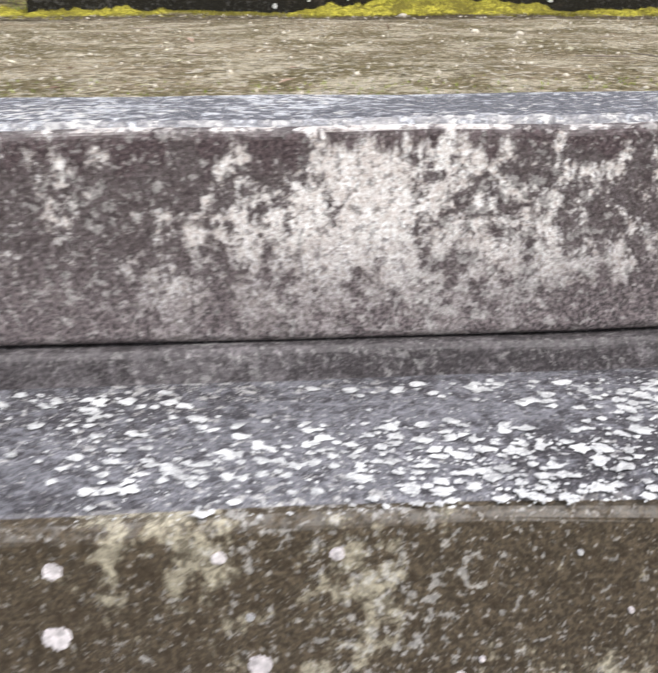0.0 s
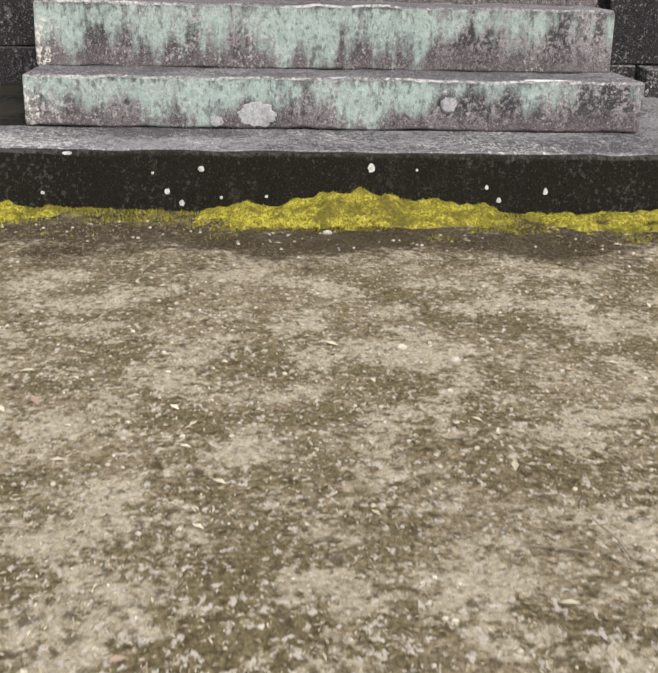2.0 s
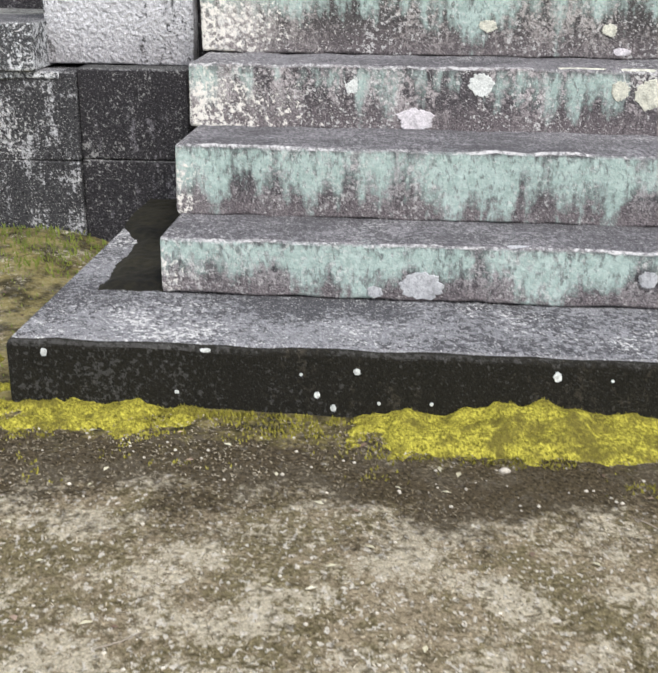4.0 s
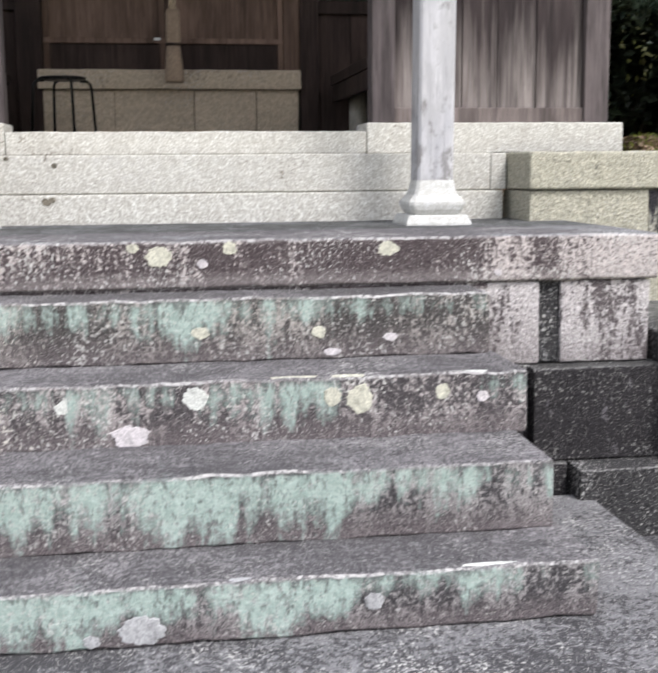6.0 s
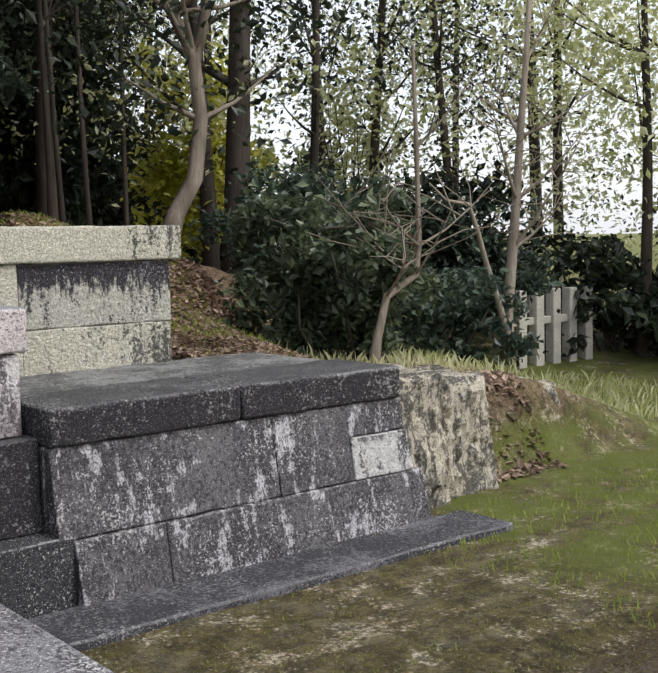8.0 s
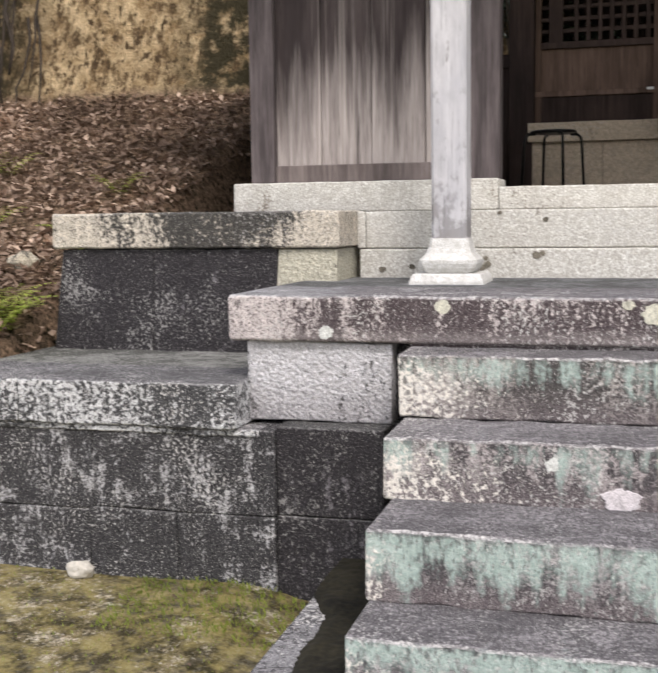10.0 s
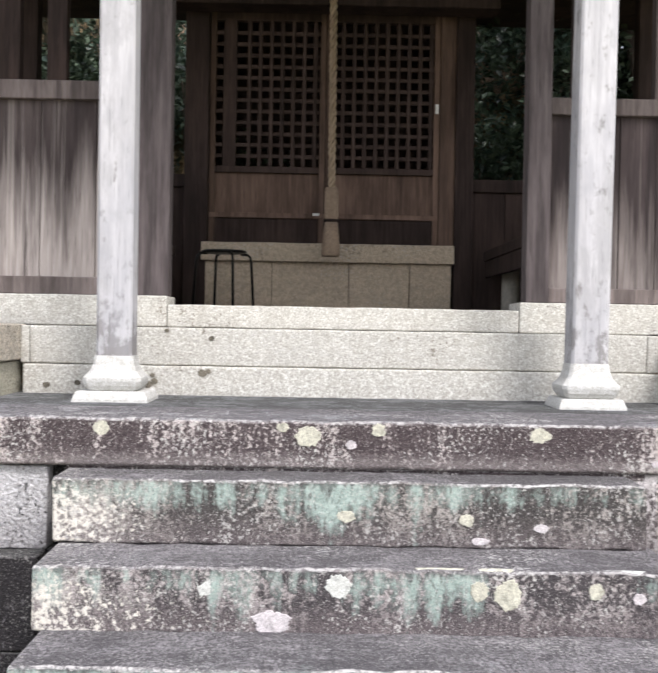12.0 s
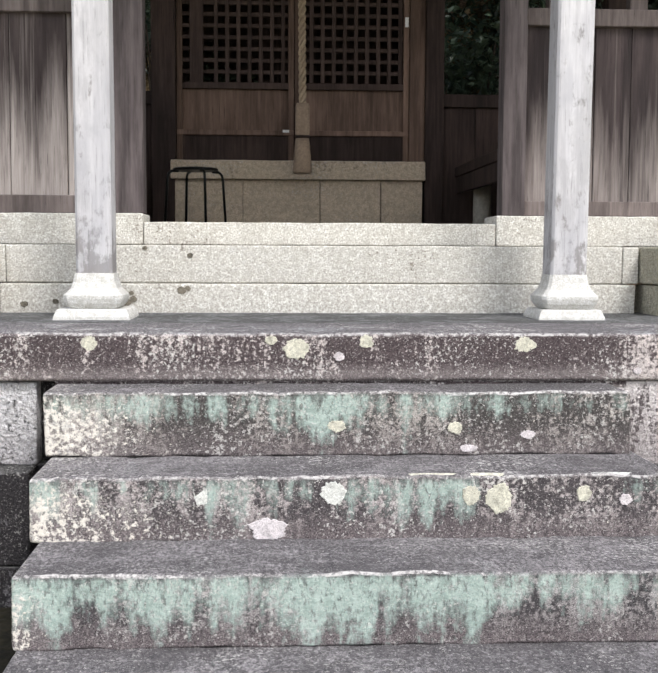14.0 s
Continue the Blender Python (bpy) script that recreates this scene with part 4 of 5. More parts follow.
screen(-1, ((-1.978, -1.858), (-0.945, -0.772)), (1.584, 2.409, 2.497), (-1.632, -1.383, -1.124), ((-1.59, -1.484), (-1.359, -1.266)), "plank_screen")
screen(1, ((0.893, 1.003), (1.932, 2.052)), (1.572, 2.383, 2.463), (1.17, 1.335, 1.508, 1.70), ((1.105, 1.19), (1.491, 1.575)), "plank_screen")

peg = part("peg", bar("peg", -1.945, -1.905, 2.979, 2.992, 2.40, 2.445, DARKWOOD, 0.003, 0.0), next(o for o in bpy.data.objects if o.name == "plank_screen"), "dark square peg end")

# ---- doors ----
YD = 4.79
# Granite browned to carry the interior's dim, warm bounce light.
PAVESTONE = stone_mat("indoor_toned_granite", (0.58, 0.48, 0.36), (0.20, 0.16, 0.12), -0.3, 0, 0, 0.3, 60.0, 0.3, 0.1)
doorway = thing("door_1", "pair of brown wooden lattice doors, closed", "door", "structure")
for x0, x1 in ((-0.925, -0.775), (0.775, 0.890)):
    part("door_post", bar("door_post", x0, x1, YD - 0.06, YD + 0.10, 1.45, 3.75, DARKWOOD, 0.008, 0.001, 0.3, 2), doorway)
part("jamb", bar("jamb", 0.678, 0.775, YD - 0.02, YD + 0.08, 1.885, 3.5, DOOR, 0.005, 0.001, 0.3, 2), doorway)
part("lintel", bar("lintel", -1.02, 1.0, YD - 0.30, YD - 0.10, 3.31, 3.47, DARKWOOD, 0.008, 0.001), doorway, "dark timber lintel")
part("threshold_stone", bar("threshold_stone", -0.805, 0.773, YD - 0.10, YD + 0.2, 1.772, 1.888, PAVESTONE, 0.006, 0.002), doorway, "granite threshold")
for x0, x1 in ((-0.79, -0.36), (-0.36, 0.12), (0.12, 0.50), (0.50, 0.765)):
    part("foundation_stone", bar("foundation_stone", x0, x1 - 0.004, YD - 0.06, YD + 0.2, 1.44, 1.77, PAVESTONE, 0.004, 0.002, seed=x0), doorway, "grey foundation stone toned for the dim interior")


def leaf(x0, x1, wide_left):
    d = part("door_leaf", bar("door_leaf", x0, x1, YD + 0.028, YD + 0.046, 1.93, 2.36, DOOR, 0.002, 0.0, 0.3, 2), doorway, "closed lattice door leaf")
    y0, y1 = YD, YD + 0.05
    part("bottom_panel", bar("bottom_panel", x0 + 0.01, x1 - 0.01, y0 + 0.012, y1 - 0.005, 1.893, 2.055, DARKWOOD, 0.004, 0.001), d)
    part("rail", bar("rail", x0, x1, y0 - 0.006, y1, 2.05, 2.082, DOOR, 0.004, 0.001), d)
    part("rail", bar("rail", x0, x1, y0 - 0.002, y1, 2.335, 2.375, LATTICE, 0.004, 0.001), d)
    part("rail", bar("rail", x0, x1, y0 - 0.002, y1, 3.29, 3.36, LATTICE, 0.004, 0.001), d)
    for a, b in ((x0, x0 + 0.035), (x1 - 0.035, x1)):
        part("stile", bar("stile", a, b, y0 - 0.004, y1, 1.89, 3.36, DOOR, 0.004, 0.001, 0.3, 2), d)
    xs = list(np.arange(x0 + 0.035, x1 - 0.03, 0.0695))
    if wide_left:
        part("stile", bar("stile", x0 + 0.082, x0 + 0.165, y0 - 0.003, y1, 2.37, 3.3, LATTICE, 0.004, 0.001, 0.3, 2), d)
    for k, x in enumerate(xs[1:]):
        if wide_left and x < x0 + 0.2:
            continue
        part("lattice_bar", bar("lattice_bar", x - 0.012, x + 0.012, y0 + 0.006, y0 + 0.026, 2.37, 3.30, LATTICE, 0.003, 0.0, 0.4, 2), d)
    for z in np.arange(2.44, 3.28, 0.0705):
        part("lattice_bar", bar("lattice_bar", x0 + 0.03, x1 - 0.03, y0 + 0.010, y0 + 0.030, z - 0.012, z + 0.012, LATTICE, 0.003, 0.0, 0.4, 0), d)
    return d


leaf_left = leaf(-0.773, -0.045, True)
leaf_right = leaf(-0.040, 0.676, False)
note = part("door_tag", bar("door_tag", 0.648, 0.670, YD - 0.012, YD - 0.008, 2.725, 2.785, PAPER, 0.001, 0.0), doorway, "small white paper tag")
part("door_tag", bar("door_tag", -0.115, -0.075, YD - 0.014, YD - 0.007, 2.068, 2.084, PAPER, 0.001, 0.0), doorway, "white paper slip on the rail")


def half_wall(x0, x1, y0, y1, name):
    t = thing(name, "dark low plank wall with an open upper half", "wall", "structure")
    if x1 - x0 > y1 - y0:
        n, ax = 5, 0
        for i in range(n):
            a, b = x0 + (x1 - x0) * i / n, x0 + (x1 - x0) * (i + 1) / n
            part("plank", bar("plank", a, b - 0.003, y0, y1, 1.45, 2.24, DARKWOOD, 0.003, 0.001, 0.3, 2), t)
        part("rail", bar("rail", x0, x1, y0 - 0.03, y1 + 0.02, 2.235, 2.315, DARKWOOD, 0.005, 0.001), t)
    else:
        for i in range(6):
            a, b = y0 + (y1 - y0) * i / 6, y0 + (y1 - y0) * (i + 1) / 6
            part("plank", bar("plank", x0, x1, a, b - 0.003, 1.45, 2.24, DARKWOOD, 0.003, 0.001, 0.3, 2), t)
        part("rail", bar("rail", x0 - 0.02, x1 + 0.02, y0, y1, 2.235, 2.315, DARKWOOD, 0.005, 0.001, 0.1, 1), t)


half_wall(0.892, 1.95, YD + 0.01, YD + 0.05, "wall_back_right")
half_wall(-1.88, -0.927, YD + 0.01, YD + 0.05, "wall_back_left")
half_wall(1.965, 2.005, 3.11, 4.78, "wall_side_right")
half_wall(-1.935, -1.895, 3.11, 4.78, "wall_side_left")
for x in (-1.915, 1.985):
    p = part("corner_post", bar("corner_post", x - 0.06, x + 0.06, YD - 0.03, YD + 0.09, 1.45, 3.75, DARKWOOD, 0.006, 0.001, 0.3, 2))
    tagged(p, "dark square timber corner post", "post", "back corner posts")

# Plain ceiling and roof out of view, added to keep the porch dark.
ceiling = part("ceiling", bar("ceiling", -2.6, 2.7, 2.75, 6.3, 3.70, 3.78, DARKWOOD, 0.004, 0.0, 0.3))
tagged(ceiling, "unseen dark porch ceiling, added to shade the interior", "ceiling", kind="structure")
roof_front = part("roof", bar("roof", -1.9, 2.0, 1.75, 2.8, 3.75, 3.86, DARKWOOD, 0.01, 0.0, 0.3))
tagged(roof_front, "unseen dark porch roof over the posts, added for shade", "roof", kind="structure")
# Box of unseen walls behind the doors, added so the lattice holes stay black.
honden = part("wall_back", bar("wall_back", -0.95, 0.92, 5.9, 5.96, 1.3, 3.7, DARKWOOD, 0.004, 0.0, 0.3))
tagged(honden, "unseen dark wall behind the doors, added to blacken the lattice holes", "wall", kind="structure")
for x in (-0.94, 0.88):
    w = part("wall_inner", bar("wall_inner", x, x + 0.03, 4.90, 5.90, 1.3, 3.7, DARKWOOD, 0.003, 0.0, 0.3))
    tagged(w, "unseen dark side wall, added to block light behind the doors", "wall", kind="structure")


# ---- rope, stool, benches ----
bell_rope = thing("bell_rope", "twisted hemp bell rope with a wooden handle hanging before the doors", "rope")
strands = []
RX, RY = -0.012, 4.42
for s in range(3):
    pts, rad = [], []
    for i in range(150):
        z = 3.7 - (3.7 - 2.185) * i / 149
        a = 2 * math.pi * (z / 0.135) + s * 2 * math.pi / 3
        pts.append((RX + 0.010 * (3.7 - z) / 1.5 + 0.0135 * math.cos(a), RY + 0.0135 * math.sin(a), z))
        rad.append(0.0108)
    strands.append((pts, rad))
part("rope", tubes_mesh("rope", strands, ROPE, 6), bell_rope, "pale twisted hemp strands")
part("handle", lathe("handle", ((0.036, 2.20), (0.042, 2.18), (0.043, 2.03), (0.040, 2.012)), TASSEL, RX + 0.01, RY, 24, 0.85, False), bell_rope, "faceted wooden handle")
part("collar", lathe("collar", ((0.045, 2.012), (0.047, 2.004), (0.045, 1.996)), DARKWOOD, RX + 0.01, RY, 12), bell_rope)
part("tassel", lathe("tassel", ((0.040, 1.996), (0.046, 1.95), (0.054, 1.86), (0.058, 1.80), (0.05, 1.79)), TASSEL, RX + 0.01, RY, 16), bell_rope, "frayed hemp end")

stool = thing("pipe_stool", "black steel pipe stool with a round seat", "stool")
SX, SY, ST = -0.615, 4.15, 1.79
part("seat", lathe("seat", ((0.118, ST - 0.010), (0.128, ST - 0.007), (0.129, ST + 0.002), (0.12, ST + 0.007), (0.0, ST + 0.009)), STEEL, SX, SY, 28), stool)
for a in (22, 112, 202, 292):
    ca, sa = math.cos(radians(a)), math.sin(radians(a))
    pts = [(SX + ca * r, SY + sa * r, z) for r, z in ((0.10, ST - 0.012), (0.14, ST - 0.014), (0.158, ST - 0.03), (0.164, ST - 0.06), (0.182, 1.455))]
    part("leg", tubes_mesh("leg", [(pts, [0.0078] * 5)], STEEL, 8), stool)


def bench(x0, x1, name):
    t = thing(name, "dark wooden bench along the inside of the porch", "bench", group="porch benches")
    part("seat", bar("seat", x0, x1, 3.25, 4.66, 1.79, 1.85, DARKWOOD, 0.006, 0.001, 0.2, 1), t)
    part("apron", bar("apron", x0 + 0.01, x0 + 0.04, 3.27, 4.64, 1.69, 1.79, DARKWOOD, 0.004, 0.001, 0.2, 1), t)
    for y in (3.55, 4.5):
        part("leg", lathe("leg", ((0.055, 1.453), (0.055, 1.6), (0.052, 1.79)), FENCEM, (x0 + x1) / 2 - 0.08, y, 12), t, "pale round stone leg")


bench(0.95, 1.40, "porch_bench")
bench(-1.38, -0.96, "porch_bench")

# ---- lower stairs ----
lower = thing("lower_stairs", "worn stone stairs with white lichen, climbing to the forecourt", "stairs", "structure")
top_step = part("step", bar("step", -4.0, 4.0, -2.543, -2.326, -0.182, 0.010, LOWER, 0.009, 0.004, 0.07, seed=60), lower, "top step, cream and brown lichen on its face")
part("tread", bar("tread", -4.0, 4.0, -2.530, -2.320, -0.05, 0.0145, LOWTOP, 0.012, 0.003, 0.07, seed=61), lower, "grey-blue worn tread")
part("step_lip", bar("step_lip", -4.0, 4.0, -2.556, -2.3, -0.235, -0.184, LIP, 0.008, 0.003, 0.07, seed=62), lower)
zt, yt = -0.219, -2.812
for i in range(4):
    part("step", bar("step", -4.0, 4.0, yt - 0.24 * i, yt - 0.24 * i + 0.30, zt - 0.205 * i - 0.20, zt - 0.205 * i, LOWDARK, 0.010, 0.005, 0.07, seed=63 + i), lower)
    part("tread", bar("tread", -3.99, 3.99, yt - 0.24 * i + 0.012, yt - 0.24 * i + 0.28, zt - 0.205 * i - 0.05, zt - 0.205 * i + 0.004, FRECKLED, 0.012, 0.003, 0.07, seed=70 + i), lower, "tread freckled with white lichen")
rng = np.random.default_rng(5)
FRECKLE = plain_mat("chalky_lichen", (0.56, 0.56, 0.56), 0.95, 0, 0.5, 200)
v, f = [], []
for i in range(9000):
    x, y = rng.uniform(-1.1, 0.8), rng.uniform(-2.815, -2.575)
    if noise.noise((x * 5, y * 9, 2)) + rng.uniform(-0.35, 0.35) < 0.0:
        continue
    r, n, o = 0.0010 + 0.0062 * rng.uniform(0, 1) ** 3.5, 11, len(v)
    v += [(x, y, zt + 0.0058)]
    v += [(x + r * rng.uniform(0.5, 1.5) * math.cos(q), y + r * rng.uniform(0.5, 1.4) * math.sin(q), zt + 0.0052) for q in np.arange(n) * 2 * math.pi / n]
    f += [(o, o + 1 + k, o + 1 + (k + 1) % n) for k in range(n)]
tagged(part("lichen_freckles", mesh_from("lichen_freckles", v, f, FRECKLE), lower), kind="stuff")
for i in range(40):
    x, z = rng.uniform(-0.9, 0.6), rng.uniform(-0.37, -0.24)
    r = 0.002 + 0.009 * rng.uniform(0, 1) ** 2
    lichen(lower, x, z, yt, r, r * 0.9, PINK_LICHEN if i % 3 else GREY_LICHEN, i + 100)

PIVOT = Vector((-0.17, -2.43, 0))
lower.matrix_world = Matrix.Translation(PIVOT) @ Matrix.Rotation(radians(4.0), 4, "Z") @ Matrix.Translation(-PIVOT)


# ---- moss ----
def mound_z(x, y, u, v, top, seed):
    e = math.sin(math.pi * min(1, max(0, u))) ** 0.7 * float(smooth01(0.0, 0.8, v))
    k = 0.75 + 0.45 * noise.noise((x * 5, y * 8, seed)) + 0.22 * noise.noise((x * 19, y * 19, seed))
    rag = 0.012 * noise.noise((x * 14, y * 14, seed + 5)) + 0.007 * noise.noise((x * 45, y * 45, seed))
    return ground_z(x, y) - 0.012 + max(0.0, top * e * k + 0.012 * min(1.0, 2.5 * e) + 1.5 * rag)


def moss_mound(x0, x1, y0, y1, top, seed):
    """A cushion of moss against the plinth, with a lumpy top and ragged outline."""
    n, m, verts, faces = int((x1 - x0) / 0.01), int((y1 - y0) / 0.01), [], []
    for j in range(m + 1):
        for i in range(n + 1):
            u, v = i / n, j / m
            x, y = x0 + (x1 - x0) * u, y0 + (y1 - y0) * v
            verts.append((x, y, mound_z(x, y, u, v, top, seed)))
    for j in range(m):
        for i in range(n):
            a = j * (n + 1) + i
            faces.append((a, a + 1, a + n + 2, a + n + 1))
    return part("moss_cushion", mesh_from("moss_cushion", verts, faces, MOSS, True))


MOUNDS = ((-0.32, 0.54, -0.22, 0.03, 0.055), (-1.30, -0.62, -0.16, 0.03, 0.014), (0.56, 1.5, -0.27, 0.0, 0.016), (0.40, 0.80, -0.12, 0.03, 0.006), (-1.9, -1.1, -0.10, 0.3, 0.008))
for i, row in enumerate(MOUNDS):
    tagged(moss_mound(*row, i * 3.1), "bright yellow-green moss cushion at the plinth's foot", "moss", "moss cushions")
v, f = [], []
mr = np.random.default_rng(8)
for i, row in enumerate(MOUNDS):
    for _ in range(int(4200 * (row[1] - row[0]))):
        u, w = mr.uniform(0.04, 0.96), mr.uniform(0.05, 1.0)
        x, y = row[0] + (row[1] - row[0]) * u, row[2] + (row[3] - row[2]) * w
        z, o, q = mound_z(x, y, u, w, row[4], i * 3.1), len(v), mr.uniform(0, 6.28)
        if z < ground_z(x, y) + 0.002:
            continue
        v += [(x - 0.0018, y, z - 0.004), (x + 0.0018, y, z - 0.004), (x + 0.004 * math.cos(q), y + 0.004 * math.sin(q), z + mr.uniform(0.001, 0.006))]
        f.append((o, o + 1, o + 2))
for _ in range(42000):
    x, y = mr.uniform(-1.3, 1.45), -0.38 * mr.uniform(0, 1) ** 1.5 + 0.01
    if noise.noise((x * 7, y * 9, 3)) + 0.5 * noise.noise((x * 30, y * 30, 5)) + 2.2 * y + 0.22 < mr.uniform(-0.1, 0.35):
        continue
    z, o, q = ground_z(x, y), len(v), mr.uniform(0, 6.28)
    s = mr.uniform(0.002, 0.0045)
    v += [(x - s * math.sin(q), y + s * math.cos(q), z - 0.001), (x + s * math.sin(q), y - s * math.cos(q), z - 0.001), (x + 0.005 * math.cos(q), y + 0.005 * math.sin(q), z + mr.uniform(0.003, 0.008))]
    f.append((o, o + 1, o + 2))
tagged(part("moss_tufts", mesh_from("moss_tufts", v, f, MOSSBLADE)), "fine yellow-green moss tufts along the plinth", "moss", kind="stuff")

# Thin near-black sheet with an uneven left edge, beside the steps.
BLACKISH = plain_mat("blackish_matte", (0.015, 0.013, 0.007), 1.0, 0, 0.8, 45)
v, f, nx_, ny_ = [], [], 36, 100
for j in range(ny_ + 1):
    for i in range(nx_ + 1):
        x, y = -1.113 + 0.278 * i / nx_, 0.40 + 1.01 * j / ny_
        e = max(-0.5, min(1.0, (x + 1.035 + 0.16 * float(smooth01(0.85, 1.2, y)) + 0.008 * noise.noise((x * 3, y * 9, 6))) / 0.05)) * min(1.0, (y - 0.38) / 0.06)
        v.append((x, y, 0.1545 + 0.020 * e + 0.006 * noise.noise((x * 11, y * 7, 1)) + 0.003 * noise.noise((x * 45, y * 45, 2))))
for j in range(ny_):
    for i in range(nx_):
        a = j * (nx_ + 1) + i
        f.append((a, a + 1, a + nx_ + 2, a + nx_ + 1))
tagged(part("blackish_patch", mesh_from("blackish_patch", v, f, BLACKISH, True)), "thin blackish sheet on the plinth beside the steps", "moss")

# ---- litter on the ground ----
rng = np.random.default_rng(11)


def scatter(n, x0, x1, y0, y1, lift, keep=None):
    out = []
    while len(out) < n:
        x, y = rng.uniform(x0, x1), rng.uniform(y0, y1)
        if keep is None or keep(x, y):
            out.append((x, y, ground_z(x, y) + lift))
    return np.array(out)


def stuff(name, me, label, category):
    return tagged(part(name, me), label, category, kind="stuff")


STRAW = leaf_mat("dry_straw", (0.20, 0.15, 0.08), (0.62, 0.55, 0.42), 0.8, 0.1)
stuff("dry_grass_bits", leaves_mesh("dry_grass_bits", scatter(42000, -1.5, 1.5, -2.3, -0.02, 0.003), 0.0085, STRAW, rng, 0.9, 3.0), "tiny pale straw bits and dead grass on the earth", "debris")
stuff("fallen_leaves", leaves_mesh("fallen_leaves", scatter(160, -2.5, 2.5, -2.3, 1.3, 0.004), 0.02, DRYLEAF, rng, 0.85, 1.8), "few small dry leaves on the forecourt", "leaves")
SCRAP = leaf_mat("pale_leaf_scraps", (0.55, 0.50, 0.34), (0.80, 0.74, 0.58), 0.8, 0.1)
stuff("leaf_scraps", leaves_mesh("leaf_scraps", scatter(150, -1.4, 1.4, -2.2, -0.1, 0.003), 0.022, SCRAP, rng, 0.95, 2.4), "pale bleached leaf scraps on the earth", "leaves")
sticks = []
for _ in range(26):
    x, y, a = rng.uniform(-1.3, 1.3), rng.uniform(-2.1, -0.3), rng.uniform(0, 3.14)
    L = rng.uniform(0.03, 0.09)
    sticks.append(([(x + L * q * math.cos(a + 0.25 * q), y + L * q * math.sin(a + 0.25 * q), ground_z(x, y) + 0.006) for q in (0, 0.5, 1)], [0.0014, 0.0014, 0.0008]))
stuff("twigs", tubes_mesh("twigs", sticks, TWIG, 5), "thin dry twigs lying on the forecourt", "twigs")
PEBBLE = plain_mat("pale_pebbles", (0.50, 0.45, 0.37), 0.9, 0, 0.4, 60)
pebbles_v, pebbles_f = [], []
for x, y, r in [(0.115, -1.06, 0.011), (0.20, -1.12, 0.011), (0.022, -0.22, 0.012)] + [(rng.uniform(-1.3, 1.3), rng.uniform(-2.2, -0.1), rng.uniform(0.002, 0.005)) for _ in range(700)]:
    o, z = len(pebbles_v), ground_z(x, y)
    for k, (h, s) in enumerate(((-0.2, 0.8), (0.3, 1.0), (0.7, 0.6))):
        for a in range(6):
            t = a * math.pi / 3 + k
            pebbles_v.append((x + r * s * math.cos(t) * rng.uniform(0.8, 1.2), y + r * s * math.sin(t) * 0.8, z + r * h))
    pebbles_v.append((x, y, z + r * 0.85))
    for k in range(2):
        for a in range(6):
            pebbles_f.append((o + k * 6 + a, o + k * 6 + (a + 1) % 6, o + k * 6 + 6 + (a + 1) % 6, o + k * 6 + 6 + a))
    pebbles_f += [(o + 12 + a, o + 12 + (a + 1) % 6, o + 18) for a in range(6)]
stuff("pebbles", mesh_from("pebbles", pebbles_v, pebbles_f, PEBBLE, True), "small pale pebbles on the forecourt earth", "pebbles")

left_bank = scatter(17000, -6.0, -2.78, 1.85, 6.15, 0.02)
stuff("leaf_litter", leaves_mesh("leaf_litter", left_bank + rng.normal(0, 0.012, left_bank.shape), 0.058, DRYLEAF, rng, 0.5, 1.7), "thick brown fallen leaves on the slope", "leaves")
right_bank = np.concatenate([scatter(6000, 2.86, 4.8, 1.6, 4.2, 0.012), scatter(15000, 2.80, 4.6, 2.0, 5.8, 0.012)])
stuff("leaf_litter", leaves_mesh("leaf_litter", right_bank, 0.06, DRYLEAF, rng, 0.65, 1.9), "scattered brown leaves on the grassy bank", "leaves")


def blades(n, x0, x1, y0, y1, tall, mat, name, label, keep=None):
    v, f = [], []
    for x, y, z in scatter(n, x0, x1, y0, y1, -0.004, keep):
        a, hh, w = rng.uniform(0, 6.28), tall * rng.uniform(0.4, 1.2), 0.0035 + tall * 0.02
        dx, dy = math.cos(a), math.sin(a)
        b = rng.uniform(0.1, 0.7) * hh
        o = len(v)
        v += [(x - dy * w, y + dx * w, z), (x + dy * w, y - dx * w, z), (x + dx * b * 0.4, y + dy * b * 0.4, z + hh * 0.7), (x + dx * b, y + dy * b, z + hh)]
        f += [(o, o + 1, o + 2), (o, o + 2, o + 3)]
    return stuff(name, mesh_from(name, v, f, mat), label, "grass")


blades(6000, 2.1, 4.4, 2.9, 5.0, 0.05, FERN, "grass", "short yellow-green grass behind the right coping")
blades(2600, -1.6, 1.6, -2.325, -2.05, 0.008, FERN, "grass", "thin sprouting grass along the lower stairs")
blades(900, 2.85, 4.2, 2.0, 3.2, 0.05, FERN, "grass", "thin grass among the leaves of the bank")
blades(60, 0.28, 0.44, -2.26, -2.14, 0.05, FERN, "grass", "small bright green weed by the lower stairs")
blades(2600, 3.0, 6.5, -0.4, 1.4, 0.04, FERN, "grass", "low green moss and grass beside the wall")
blades(1800, 1.4, 3.2, -0.3, 0.98, 0.014, FERN, "grass", "mossy growth beside the paving strip")
blades(1100, -1.85, -1.14, 0.95, 1.40, 0.026, FERN, "grass", "bright green moss tufts at the wall's foot")
blades(1800, -3.2, -1.12, -0.2, 1.40, 0.016, FERN, "grass", "mossy growth at the foot of the wall")


